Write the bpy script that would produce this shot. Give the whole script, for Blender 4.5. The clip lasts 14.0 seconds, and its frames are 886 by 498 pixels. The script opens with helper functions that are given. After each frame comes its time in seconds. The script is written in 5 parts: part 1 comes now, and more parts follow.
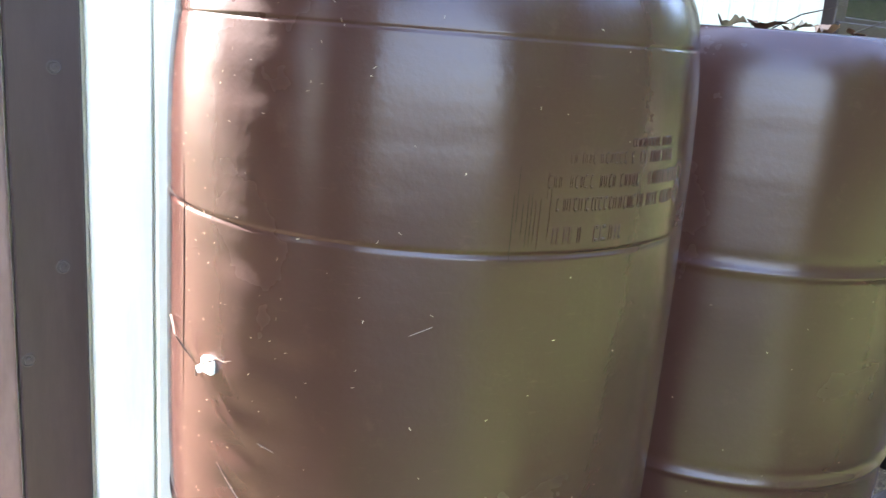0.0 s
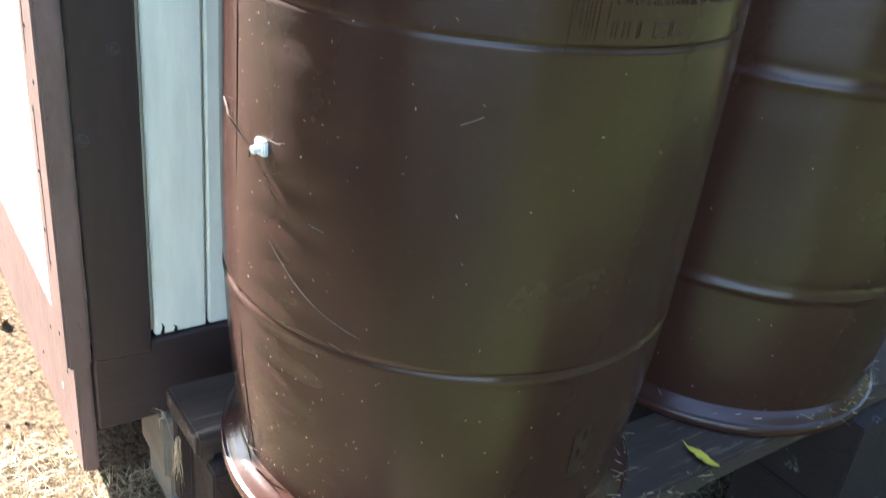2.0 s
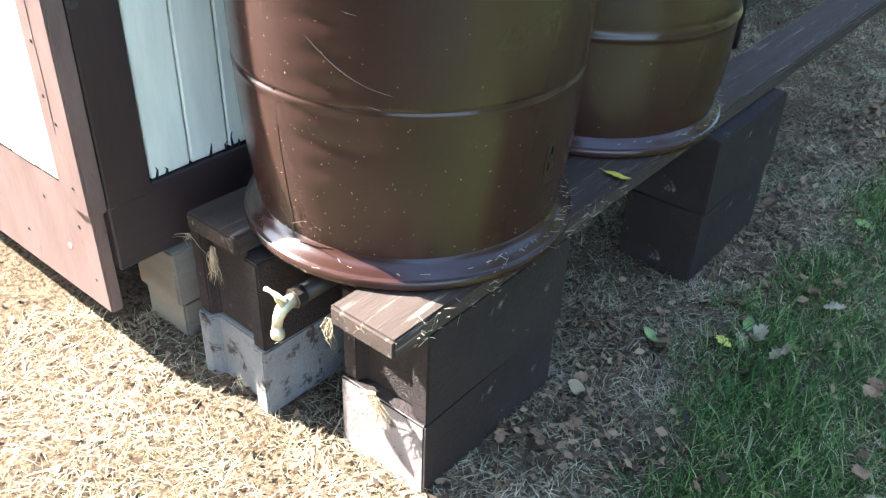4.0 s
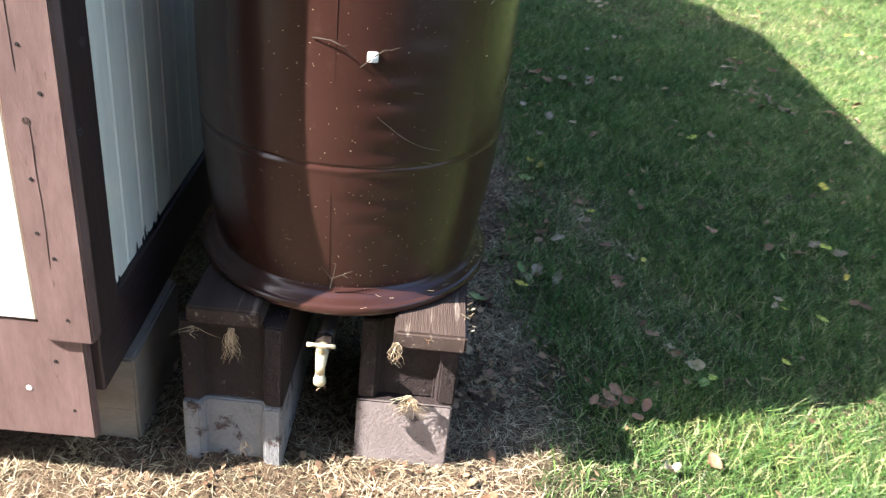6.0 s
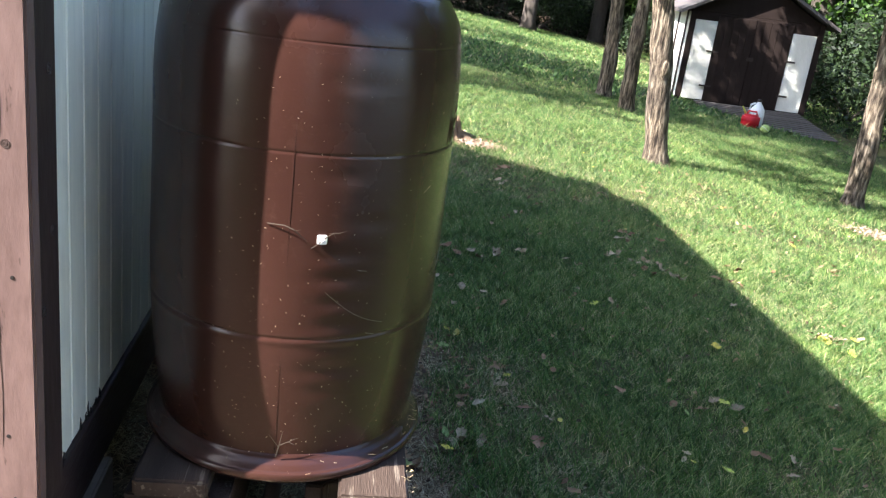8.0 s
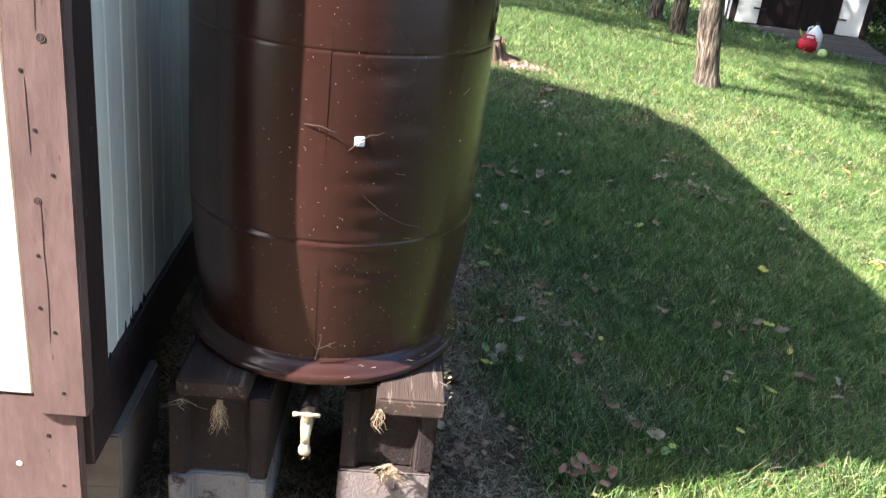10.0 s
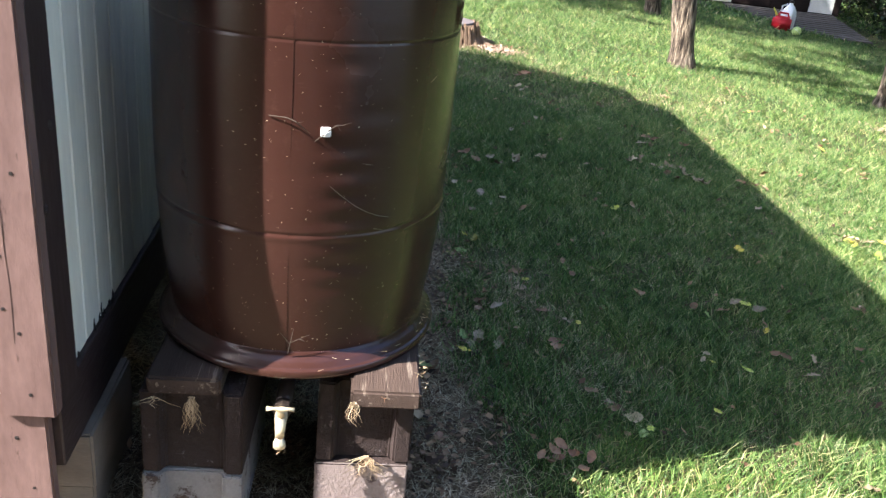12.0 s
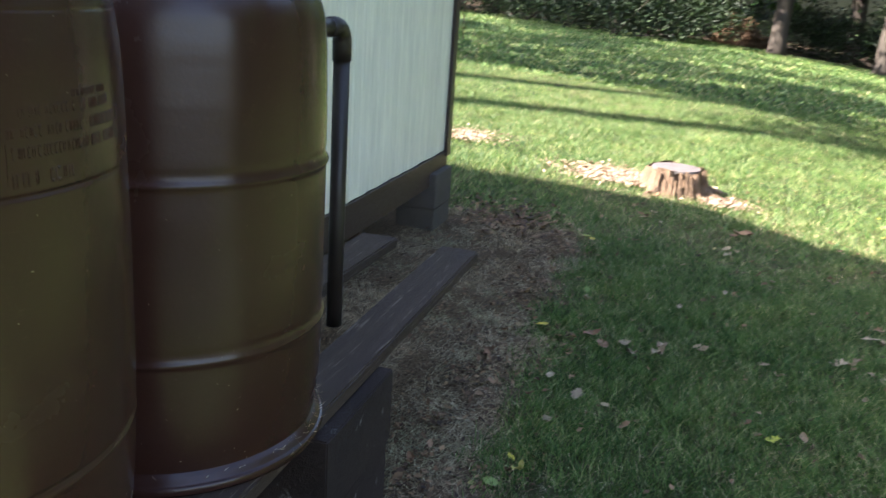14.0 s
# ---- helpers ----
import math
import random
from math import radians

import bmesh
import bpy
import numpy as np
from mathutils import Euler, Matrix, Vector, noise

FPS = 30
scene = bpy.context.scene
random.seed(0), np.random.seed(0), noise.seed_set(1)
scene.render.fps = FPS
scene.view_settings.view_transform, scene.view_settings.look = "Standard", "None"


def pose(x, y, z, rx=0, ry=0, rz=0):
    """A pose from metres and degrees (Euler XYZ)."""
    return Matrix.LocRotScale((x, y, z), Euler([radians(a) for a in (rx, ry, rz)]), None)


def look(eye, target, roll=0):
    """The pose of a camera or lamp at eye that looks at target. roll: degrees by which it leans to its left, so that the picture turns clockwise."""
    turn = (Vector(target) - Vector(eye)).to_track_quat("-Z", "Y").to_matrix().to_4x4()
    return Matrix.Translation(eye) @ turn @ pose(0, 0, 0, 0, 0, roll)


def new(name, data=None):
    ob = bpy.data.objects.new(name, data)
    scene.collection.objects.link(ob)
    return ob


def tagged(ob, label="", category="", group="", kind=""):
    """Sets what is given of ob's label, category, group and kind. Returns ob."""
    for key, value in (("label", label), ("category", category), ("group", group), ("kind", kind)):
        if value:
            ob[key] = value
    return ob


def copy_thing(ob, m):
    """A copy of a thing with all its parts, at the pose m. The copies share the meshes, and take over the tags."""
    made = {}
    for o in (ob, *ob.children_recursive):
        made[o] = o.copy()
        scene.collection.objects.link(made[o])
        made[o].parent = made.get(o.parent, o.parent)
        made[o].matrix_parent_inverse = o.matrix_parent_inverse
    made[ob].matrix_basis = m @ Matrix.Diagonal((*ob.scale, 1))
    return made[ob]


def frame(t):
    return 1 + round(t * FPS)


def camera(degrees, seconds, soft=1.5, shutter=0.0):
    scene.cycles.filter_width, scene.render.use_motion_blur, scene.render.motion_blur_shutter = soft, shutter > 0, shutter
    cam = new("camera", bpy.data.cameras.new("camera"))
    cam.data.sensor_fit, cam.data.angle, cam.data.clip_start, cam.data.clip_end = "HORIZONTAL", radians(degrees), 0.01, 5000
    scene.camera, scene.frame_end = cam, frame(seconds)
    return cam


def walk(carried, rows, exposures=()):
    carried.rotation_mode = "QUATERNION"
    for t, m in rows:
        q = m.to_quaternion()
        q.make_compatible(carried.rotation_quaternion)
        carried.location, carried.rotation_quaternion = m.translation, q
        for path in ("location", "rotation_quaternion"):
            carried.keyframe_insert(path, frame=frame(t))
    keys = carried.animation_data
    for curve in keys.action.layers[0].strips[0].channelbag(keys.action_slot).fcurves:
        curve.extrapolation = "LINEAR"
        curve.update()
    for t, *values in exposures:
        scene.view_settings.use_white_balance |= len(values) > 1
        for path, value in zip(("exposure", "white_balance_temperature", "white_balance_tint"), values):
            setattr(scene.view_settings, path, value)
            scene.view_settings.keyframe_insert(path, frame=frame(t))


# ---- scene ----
cam = camera(54.6, 14.0, 1.25, 0.2)
PATH = [
    (0, (0.013, -0.002, 1.294), (1.203, 1.527, 0.798), 4.5),
    (0.5, (-0.024, -0.005, 1.289), (1.099, 1.568, 0.774), 5.2),
    (1, (-0.026, -0.002, 1.284), (1.063, 1.585, 0.739), 5.1),
    (1.5, (-0.022, -0.007, 1.282), (1.066, 1.543, 0.64), 5.7),
    (2, (-0.008, -0.009, 1.274), (1.063, 1.421, 0.376), 7.0),
    (2.5, (-0.018, 0.001, 1.259), (1.089, 1.261, 0.17), 7.7),
    (3, (-0.123, -0.085, 1.265), (1.082, 1.085, 0.178), 6.1),
    (3.2, (-0.194, -0.152, 1.246), (1.033, 0.994, 0.159), 5.1),
    (5.5, (-0.78, 0.38, 1.352), (0.847, 0.775, 0.258), 4.2),
    (6, (-0.969, 0.641, 1.388), (0.756, 0.58, 0.378), 6.7),
    (6.5, (-1.052, 0.71, 1.392), (0.711, 0.472, 0.48), 7.5),
    (7, (-1.082, 0.727, 1.421), (0.747, 0.468, 0.656), 7.7),
    (7.5, (-1.097, 0.724, 1.437), (0.771, 0.459, 0.771), 7.9),
    (7.7, (-1.095, 0.719, 1.439), (0.786, 0.468, 0.808), 7.4),
    (9.8, (-1.097, 0.702, 1.4), (0.757, 0.535, 0.669), 7.6),
    (10, (-1.093, 0.698, 1.389), (0.737, 0.537, 0.597), 7.0),
    (10.5, (-1.102, 0.699, 1.397), (0.705, 0.552, 0.552), 6.5),
    (11, (-1.106, 0.702, 1.402), (0.707, 0.559, 0.571), 6.9),
    (11.5, (-1.104, 0.702, 1.404), (0.714, 0.552, 0.583), 7.0),
    (12, (-1.076, 0.679, 1.393), (0.737, 0.472, 0.573), 6.3),
    (12.5, (-0.93, 0.52, 1.396), (0.89, 0.344, 0.584), 3.8),
    (13, (-0.689, 0.237, 1.399), (1.151, 0.18, 0.616), 2.8),
    (13.2, (-0.599, 0.179, 1.374), (1.266, 0.155, 0.651), 3.5),
    (13.5, (-0.389, 0.106, 1.353), (1.511, 0.216, 0.737), 5.2),
    (13.8, (-0.255, -0.035, 1.360), (1.639, 0.307, 0.818), 4.1),
    (14, (-0.143, -0.125, 1.341), (1.696, 0.397, 0.756), 3.9),
]
EXPOSURES = [(0.0, 4.65, 6350, 21), (0.5, 4.25, 6350, 22), (1.0, 3.8, 6350, 17), (1.5, 3.4, 6250, 14), (2.0, 3.5, 5850, 8), (3.0, 4.08, 5750, 2), (5.5, 2.62, 5900, 14), (7.5, 2.56, 6050, 14), (11.0, 2.52, 6050, 16), (12.5, 2.46, 6200, 16), (13.2, 2.85, 6350, 12), (13.6, 2.82, 6400, 13), (14.0, 2.84, 6450, 16)]
walk(cam, [(t, look(eye, target, roll)) for t, eye, target, roll in PATH], EXPOSURES)

# ---------------------------------------------------------------- light
SUN_EL = 42.0
SUN_GO = Vector((0.349, -0.937, 0)).normalized()          # the way the light travels over the ground
SUN_DIR = Vector((SUN_GO.x * math.cos(radians(SUN_EL)), SUN_GO.y * math.cos(radians(SUN_EL)), -math.sin(radians(SUN_EL))))
sun = new("sun", bpy.data.lights.new("sun", "SUN"))
sun.data.energy, sun.data.angle, sun.data.color = 5.0, radians(0.53), (1.0, 0.94, 0.84)
sun.matrix_world = look((0, 0, 30), Vector((0, 0, 30)) + SUN_DIR)
world = bpy.data.worlds.new("world")
scene.world = world
world.use_nodes = True
wn = world.node_tree.nodes
sky = wn.new("ShaderNodeTexSky")
sky.sky_type, sky.sun_disc = "NISHITA", False
sky.sun_elevation, sky.sun_rotation = radians(SUN_EL), math.atan2(-SUN_GO.x, -SUN_GO.y)
world.node_tree.links.new(sky.outputs[0], wn["Background"].inputs[0])
sky.dust_density, sky.ozone_density = 1.6, 1.0
wn["Background"].inputs[1].default_value = 0.13


# ---------------------------------------------------------------- materials
def nodes_of(name):
    m = bpy.data.materials.new(name)
    m.use_nodes = True
    t = m.node_tree
    return m, t, t.nodes["Principled BSDF"]


def add(t, kind, **props):
    n = t.nodes.new(kind)
    for k, v in props.items():
        if k in n.inputs:
            n.inputs[k].default_value = v
    return n


def coords(t, stretch=(1, 1, 1)):
    c = t.nodes.new("ShaderNodeTexCoord")
    m = t.nodes.new("ShaderNodeMapping")
    m.inputs["Scale"].default_value = stretch
    t.links.new(c.outputs["Object"], m.inputs[0])
    return m.outputs[0]


def noise_at(t, vec, scale, detail=4.0, rough=0.55):
    n = add(t, "ShaderNodeTexNoise", Scale=scale, Detail=detail, Roughness=rough)
    t.links.new(vec, n.inputs["Vector"])
    return n.outputs["Fac"]


def ramp(t, fac, stops):
    r = t.nodes.new("ShaderNodeValToRGB")
    e = r.color_ramp.elements
    while len(e) < len(stops):
        e.new(0.5)
    for el, (p, c) in zip(e, stops):
        el.position, el.color = p, (*c, 1) if len(c) == 3 else c
    t.links.new(fac, r.inputs[0])
    return r.outputs["Color"]


def mix(t, fac, a, b, how="MIX"):
    m = t.nodes.new("ShaderNodeMix")
    m.data_type, m.blend_type = "RGBA", how
    for sock, v in ((m.inputs[0], fac), (m.inputs[6], a), (m.inputs[7], b)):
        if isinstance(v, (int, float)):
            sock.default_value = v
        elif isinstance(v, tuple):
            sock.default_value = (*v, 1)
        else:
            t.links.new(v, sock)
    return m.outputs[2]


def bump(t, bsdf, height, strength=0.3, dist=0.01, under=None):
    b = add(t, "ShaderNodeBump", Strength=strength, Distance=dist)
    t.links.new(height, b.inputs["Height"])
    if under:
        t.links.new(under.outputs[0], b.inputs["Normal"])
    t.links.new(b.outputs[0], bsdf.inputs["Normal"])
    return b


def surface(name, dark, light, big=3.0, fine=60.0, rough=0.7, bump_amt=0.2, stretch=(1, 1, 1), wear=None, wear_at=0.68, metal=0.0, dist=0.004, per_piece=0.0, spec=0.32):
    """A two-scale surface: broad tone, fine grain, optional worn spots of another colour."""
    m, t, b = nodes_of(name)
    v = coords(t, stretch)
    broad, grain = noise_at(t, v, big), noise_at(t, v, fine, 6.0, 0.65)
    col = mix(t, broad, dark, light)
    col = mix(t, 0.35, col, ramp(t, grain, [(0.3, (0.55, 0.55, 0.55)), (0.7, (1.25, 1.25, 1.25))]), "MULTIPLY")
    if wear:
        spots = ramp(t, noise_at(t, v, big * 2.7, 8.0, 0.7), [(wear_at, (0, 0, 0)), (min(wear_at + 0.06, 1), (1, 1, 1))])
        col = mix(t, spots, col, wear)
    if per_piece:
        info = t.nodes.new("ShaderNodeObjectInfo")
        col = mix(t, per_piece, col, ramp(t, info.outputs["Random"], [(0, (0.6, 0.6, 0.6)), (1, (1.3, 1.3, 1.3))]), "MULTIPLY")
    t.links.new(col, b.inputs["Base Color"])
    b.inputs["Metallic"].default_value = metal
    b.inputs["Specular IOR Level"].default_value = spec
    t.links.new(ramp(t, grain, [(0.2, (rough - 0.12,) * 3), (0.8, (min(rough + 0.12, 1),) * 3)]), b.inputs["Roughness"])
    bump(t, b, grain, bump_amt, dist)
    return m


def barrel_paint(name):
    """Brown painted plastic: glossy, drawn out upright by rolling, slightly orange-peeled, dusty, with scuffs and fine pale flecks."""
    m, t, b = nodes_of(name)
    v = coords(t)
    broad = noise_at(t, v, 5.0, 5.0)
    peel = noise_at(t, v, 130.0, 3.0)
    wave = noise_at(t, coords(t, (1, 1, 4.0)), 5.0, 2.0)
    col = mix(t, broad, (0.031, 0.0126, 0.0092), (0.045, 0.0184, 0.0134))
    dust = ramp(t, noise_at(t, v, 26.0, 8.0, 0.75), [(0.58, (0, 0, 0)), (0.9, (0.20, 0.20, 0.20))])
    col = mix(t, dust, col, (0.15, 0.09, 0.06))
    scuff = ramp(t, noise_at(t, coords(t, (1, 1, 7.0)), 38.0, 7.0, 0.7), [(0.60, (0, 0, 0)), (0.88, (0.30, 0.30, 0.30))])
    col = mix(t, scuff, col, (0.11, 0.060, 0.040))
    t.links.new(col, b.inputs["Base Color"])
    t.links.new(ramp(t, broad, [(0.3, (0.22, 0.22, 0.22)), (0.75, (0.29, 0.29, 0.29))]), b.inputs["Roughness"])
    b.inputs["Specular IOR Level"].default_value = 0.38
    b.inputs["Anisotropic"].default_value = 0.75
    b.inputs["Anisotropic Rotation"].default_value = 0.25
    around = t.nodes.new("ShaderNodeTangent")
    around.direction_type, around.axis = "RADIAL", "Z"
    t.links.new(around.outputs[0], b.inputs["Tangent"])
    first = add(t, "ShaderNodeBump", Strength=0.12, Distance=0.01)
    t.links.new(wave, first.inputs["Height"])
    bump(t, b, peel, 0.12, 0.002, first)
    return m


def furrowed(name, deep, middle, crest):
    """Bark with long upright furrows and pale crests."""
    m, t, b = nodes_of(name)
    furrow = noise_at(t, coords(t, (1, 1, 0.16)), 34.0, 6.0, 0.6)
    fine = noise_at(t, coords(t, (1, 1, 0.5)), 120.0, 5.0, 0.65)
    patch = noise_at(t, coords(t), 2.2, 4.0)
    col = ramp(t, furrow, [(0.36, deep), (0.50, middle), (0.66, crest)])
    col = mix(t, 0.5, col, ramp(t, fine, [(0.3, (0.5, 0.5, 0.5)), (0.7, (1.4, 1.4, 1.4))]), "MULTIPLY")
    col = mix(t, 0.6, col, ramp(t, patch, [(0.35, (0.6, 0.6, 0.62)), (0.65, (1.2, 1.15, 1.05))]), "MULTIPLY")
    t.links.new(col, b.inputs["Base Color"])
    b.inputs["Roughness"].default_value = 0.9
    b.inputs["Specular IOR Level"].default_value = 0.2
    bump(t, b, furrow, 0.9, 0.05)
    return m


def leaf_like(name, stops, rough=0.6, through_light=0.25, patchy=False):
    m, t, b = nodes_of(name)
    g = t.nodes.new("ShaderNodeNewGeometry")
    col = ramp(t, g.outputs["Random Per Island"], stops)
    if patchy:
        v = coords(t)
        col = mix(t, 0.75, col, ramp(t, noise_at(t, v, 2.3, 5.0, 0.6), [(0.34, (0.58, 0.72, 0.60)), (0.52, (1.0, 1.0, 1.0)), (0.70, (1.36, 1.22, 1.10))]), "MULTIPLY")
        col = mix(t, 0.7, col, ramp(t, noise_at(t, v, 17.0, 4.0, 0.6), [(0.36, (0.50, 0.56, 0.52)), (0.62, (1.28, 1.25, 1.15))]), "MULTIPLY")
    t.links.new(col, b.inputs["Base Color"])
    b.inputs["Roughness"].default_value = rough
    b.inputs["Specular IOR Level"].default_value = 0.3
    if through_light:
        tr = t.nodes.new("ShaderNodeBsdfTranslucent")
        t.links.new(col, tr.inputs[0])
        mx = t.nodes.new("ShaderNodeMixShader")
        mx.inputs[0].default_value = through_light
        t.links.new(b.outputs[0], mx.inputs[1])
        t.links.new(tr.outputs[0], mx.inputs[2])
        t.links.new(mx.outputs[0], t.nodes["Material Output"].inputs[0])
    return m


def fallen_leaf(name, a, c):
    m, t, b = nodes_of(name)
    info = t.nodes.new("ShaderNodeObjectInfo")
    v = coords(t)
    col = mix(t, info.outputs["Random"], a, c)
    col = mix(t, ramp(t, noise_at(t, v, 45.0, 5.0), [(0.45, (0, 0, 0)), (0.7, (0.6, 0.6, 0.6))]), col, (0.09, 0.05, 0.025))
    t.links.new(col, b.inputs["Base Color"])
    b.inputs["Roughness"].default_value = 0.65
    bump(t, b, noise_at(t, v, 120.0), 0.3, 0.002)
    return m


def ground_soil():
    """Turf soil: dark green-brown under the lawn, straw and dust along the shed, wood chips near the stump."""
    m, t, b = nodes_of("turf")
    v = coords(t)
    fine, mid, big = noise_at(t, v, 90.0, 8.0, 0.7), noise_at(t, v, 7.0, 6.0, 0.65), noise_at(t, v, 1.1, 4.0)
    lawn = mix(t, fine, (0.016, 0.022, 0.009), (0.075, 0.080, 0.032))
    lawn = mix(t, ramp(t, big, [(0.4, (0, 0, 0)), (0.75, (0.5, 0.5, 0.5))]), lawn, (0.19, 0.16, 0.08))
    straw = mix(t, ramp(t, fine, [(0.36, (0, 0, 0)), (0.66, (1, 1, 1))]), (0.026, 0.016, 0.010), (0.21, 0.145, 0.088))
    sep = t.nodes.new("ShaderNodeSeparateXYZ")
    t.links.new(v, sep.inputs[0])
    y_at = t.nodes.new("ShaderNodeMath")
    y_at.operation = "MULTIPLY_ADD"
    t.links.new(mid, y_at.inputs[0])
    y_at.inputs[1].default_value = 0.5
    t.links.new(sep.outputs["Y"], y_at.inputs[2])
    side = ramp(t, y_at.outputs[0], [(0.46, (0, 0, 0)), (0.60, (1, 1, 1))])
    x_end = t.nodes.new("ShaderNodeMapRange")
    x_end.inputs[1].default_value, x_end.inputs[2].default_value = 4.9, 4.4
    t.links.new(sep.outputs["X"], x_end.inputs[0])
    x_front = t.nodes.new("ShaderNodeMapRange")
    x_front.inputs[1].default_value, x_front.inputs[2].default_value = -1.7, -1.2
    t.links.new(sep.outputs["X"], x_front.inputs[0])
    where = mix(t, 1.0, mix(t, 1.0, side, x_end.outputs[0], "MULTIPLY"), x_front.outputs[0], "MULTIPLY")
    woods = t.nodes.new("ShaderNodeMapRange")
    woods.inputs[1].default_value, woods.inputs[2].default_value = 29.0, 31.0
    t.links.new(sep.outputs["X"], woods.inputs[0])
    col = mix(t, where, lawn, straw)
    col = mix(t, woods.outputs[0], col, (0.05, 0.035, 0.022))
    t.links.new(col, b.inputs["Base Color"])
    b.inputs["Roughness"].default_value = 0.95
    b.inputs["Specular IOR Level"].default_value = 0.1
    bump(t, b, fine, 0.7, 0.03)
    return m


M_SOIL = ground_soil()
M_BARREL = barrel_paint("brown_painted_plastic")
# Front boards lighter, side trim darker: sun and shade put into the colour.
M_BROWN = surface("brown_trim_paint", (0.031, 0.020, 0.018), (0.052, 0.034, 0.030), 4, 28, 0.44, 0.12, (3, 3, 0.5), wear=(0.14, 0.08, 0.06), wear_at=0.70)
M_BROWN_LIT = surface("sunlit_brown_trim", (0.090, 0.054, 0.047), (0.205, 0.132, 0.114), 7, 34, 0.46, 0.22, (2.2, 2.2, 0.7), wear=(0.060, 0.036, 0.030), wear_at=0.62)
M_BROWN_H = surface("brown_skirt_paint", (0.031, 0.020, 0.018), (0.052, 0.034, 0.030), 4, 50, 0.48, 0.25, (0.6, 0.6, 3), wear=(0.14, 0.08, 0.06), wear_at=0.70)
M_CREAM = surface("cream_siding_paint", (0.72, 0.69, 0.55), (0.79, 0.76, 0.62), 1.5, 9, 0.5, 0.03, (3, 3, 0.4), wear=(0.55, 0.51, 0.40), wear_at=0.80, per_piece=0.12)
M_PLANK = surface("stained_plank", (0.024, 0.015, 0.011), (0.085, 0.057, 0.043), 5, 70, 0.75, 0.8, (0.35, 5, 5), wear=(0.16, 0.127, 0.098), wear_at=0.575, spec=0.22)
M_BLOCK = surface("painted_block", (0.016, 0.011, 0.010), (0.050, 0.034, 0.029), 5, 110, 0.8, 0.9, wear=(0.19, 0.18, 0.18), wear_at=0.63, dist=0.008, spec=0.22)
M_BARE_BLOCK = surface("bare_concrete", (0.13, 0.122, 0.115), (0.31, 0.30, 0.288), 8, 120, 0.9, 0.8, wear=(0.065, 0.045, 0.039), wear_at=0.56, dist=0.006)
M_PIER = surface("weathered_timber", (0.13, 0.105, 0.078), (0.27, 0.22, 0.165), 4, 60, 0.85, 0.4, (1, 1, 4))
M_BRASS = surface("tarnished_brass", (0.52, 0.43, 0.27), (0.70, 0.61, 0.43), 20, 90, 0.42, 0.2, metal=0.6)
M_PIPE = surface("brown_pipe_paint", (0.020, 0.0145, 0.0125), (0.034, 0.025, 0.021), 6, 60, 0.4, 0.1)
M_WHITE = surface("white_plastic", (0.75, 0.75, 0.73), (0.82, 0.82, 0.8), 8, 60, 0.4, 0.05)
M_TWIG = surface("twig_bark", (0.030, 0.021, 0.014), (0.075, 0.052, 0.036), 20, 200, 0.85, 0.4)
M_BARK = furrowed("tree_bark", (0.022, 0.017, 0.013), (0.115, 0.090, 0.064), (0.30, 0.25, 0.185))
M_STUMP = surface("stump_bark", (0.06, 0.036, 0.022), (0.33, 0.22, 0.14), 9, 40, 0.9, 1.0, (3, 3, 0.35), dist=0.02)
M_STUMPTOP = surface("cut_wood", (0.065, 0.056, 0.055), (0.15, 0.127, 0.120), 8, 60, 0.8, 0.5)
M_CHIPS = leaf_like("wood_chip", [(0, (0.13, 0.075, 0.047)), (0.5, (0.29, 0.195, 0.135)), (1, (0.44, 0.335, 0.25))], 0.8, 0)
M_GRASS = leaf_like("grass_blade", [(0, (0.024, 0.064, 0.014)), (0.40, (0.072, 0.150, 0.034)), (0.78, (0.165, 0.255, 0.068)), (0.91, (0.31, 0.36, 0.14)), (1, (0.46, 0.40, 0.23))], 0.5, 0.25, True)
M_STRAW = leaf_like("straw_blade", [(0, (0.16, 0.11, 0.068)), (0.5, (0.41, 0.315, 0.205)), (1, (0.62, 0.52, 0.375))], 0.7, 0.15, True)
M_FOLIAGE = leaf_like("foliage", [(0, (0.02, 0.05, 0.010)), (0.6, (0.05, 0.115, 0.02)), (1, (0.11, 0.19, 0.035))], 0.5, 0.35)
# Dark evergreen green; the shade of the wood edge is put into it too.
M_SHADED_EVERGREEN = leaf_like("shaded_evergreen_foliage", [(0, (0.006, 0.013, 0.005)), (0.8, (0.020, 0.038, 0.012)), (1, (0.05, 0.085, 0.026))], 0.6, 0.2)
M_RUST_FOLIAGE = leaf_like("rusty_foliage", [(0, (0.08, 0.045, 0.025)), (1, (0.20, 0.125, 0.07))], 0.7, 0.2)
M_LEAF_BROWN = fallen_leaf("brown_leaf", (0.16, 0.07, 0.03), (0.28, 0.16, 0.08))
M_LEAF_YELLOW = fallen_leaf("yellow_leaf", (0.55, 0.42, 0.04), (0.42, 0.48, 0.06))
M_LEAF_GREEN = fallen_leaf("green_leaf", (0.12, 0.22, 0.04), (0.25, 0.33, 0.09))
M_LEAF_PALE = fallen_leaf("pale_leaf", (0.19, 0.135, 0.075), (0.38, 0.30, 0.19))
M_SHED_DARK = surface("dark_brown_boards", (0.010, 0.0062, 0.005), (0.020, 0.0125, 0.010), 3, 40, 0.8, 0.3, (3, 3, 0.5), spec=0.15)
M_SHED_WHITE = surface("white_boards", (0.60, 0.58, 0.50), (0.72, 0.70, 0.62), 3, 40, 0.6, 0.2, (3, 3, 0.5))
M_SHINGLE = surface("roof_shingle", (0.07, 0.06, 0.055), (0.14, 0.12, 0.11), 3, 60, 0.9, 0.6, per_piece=0.3)
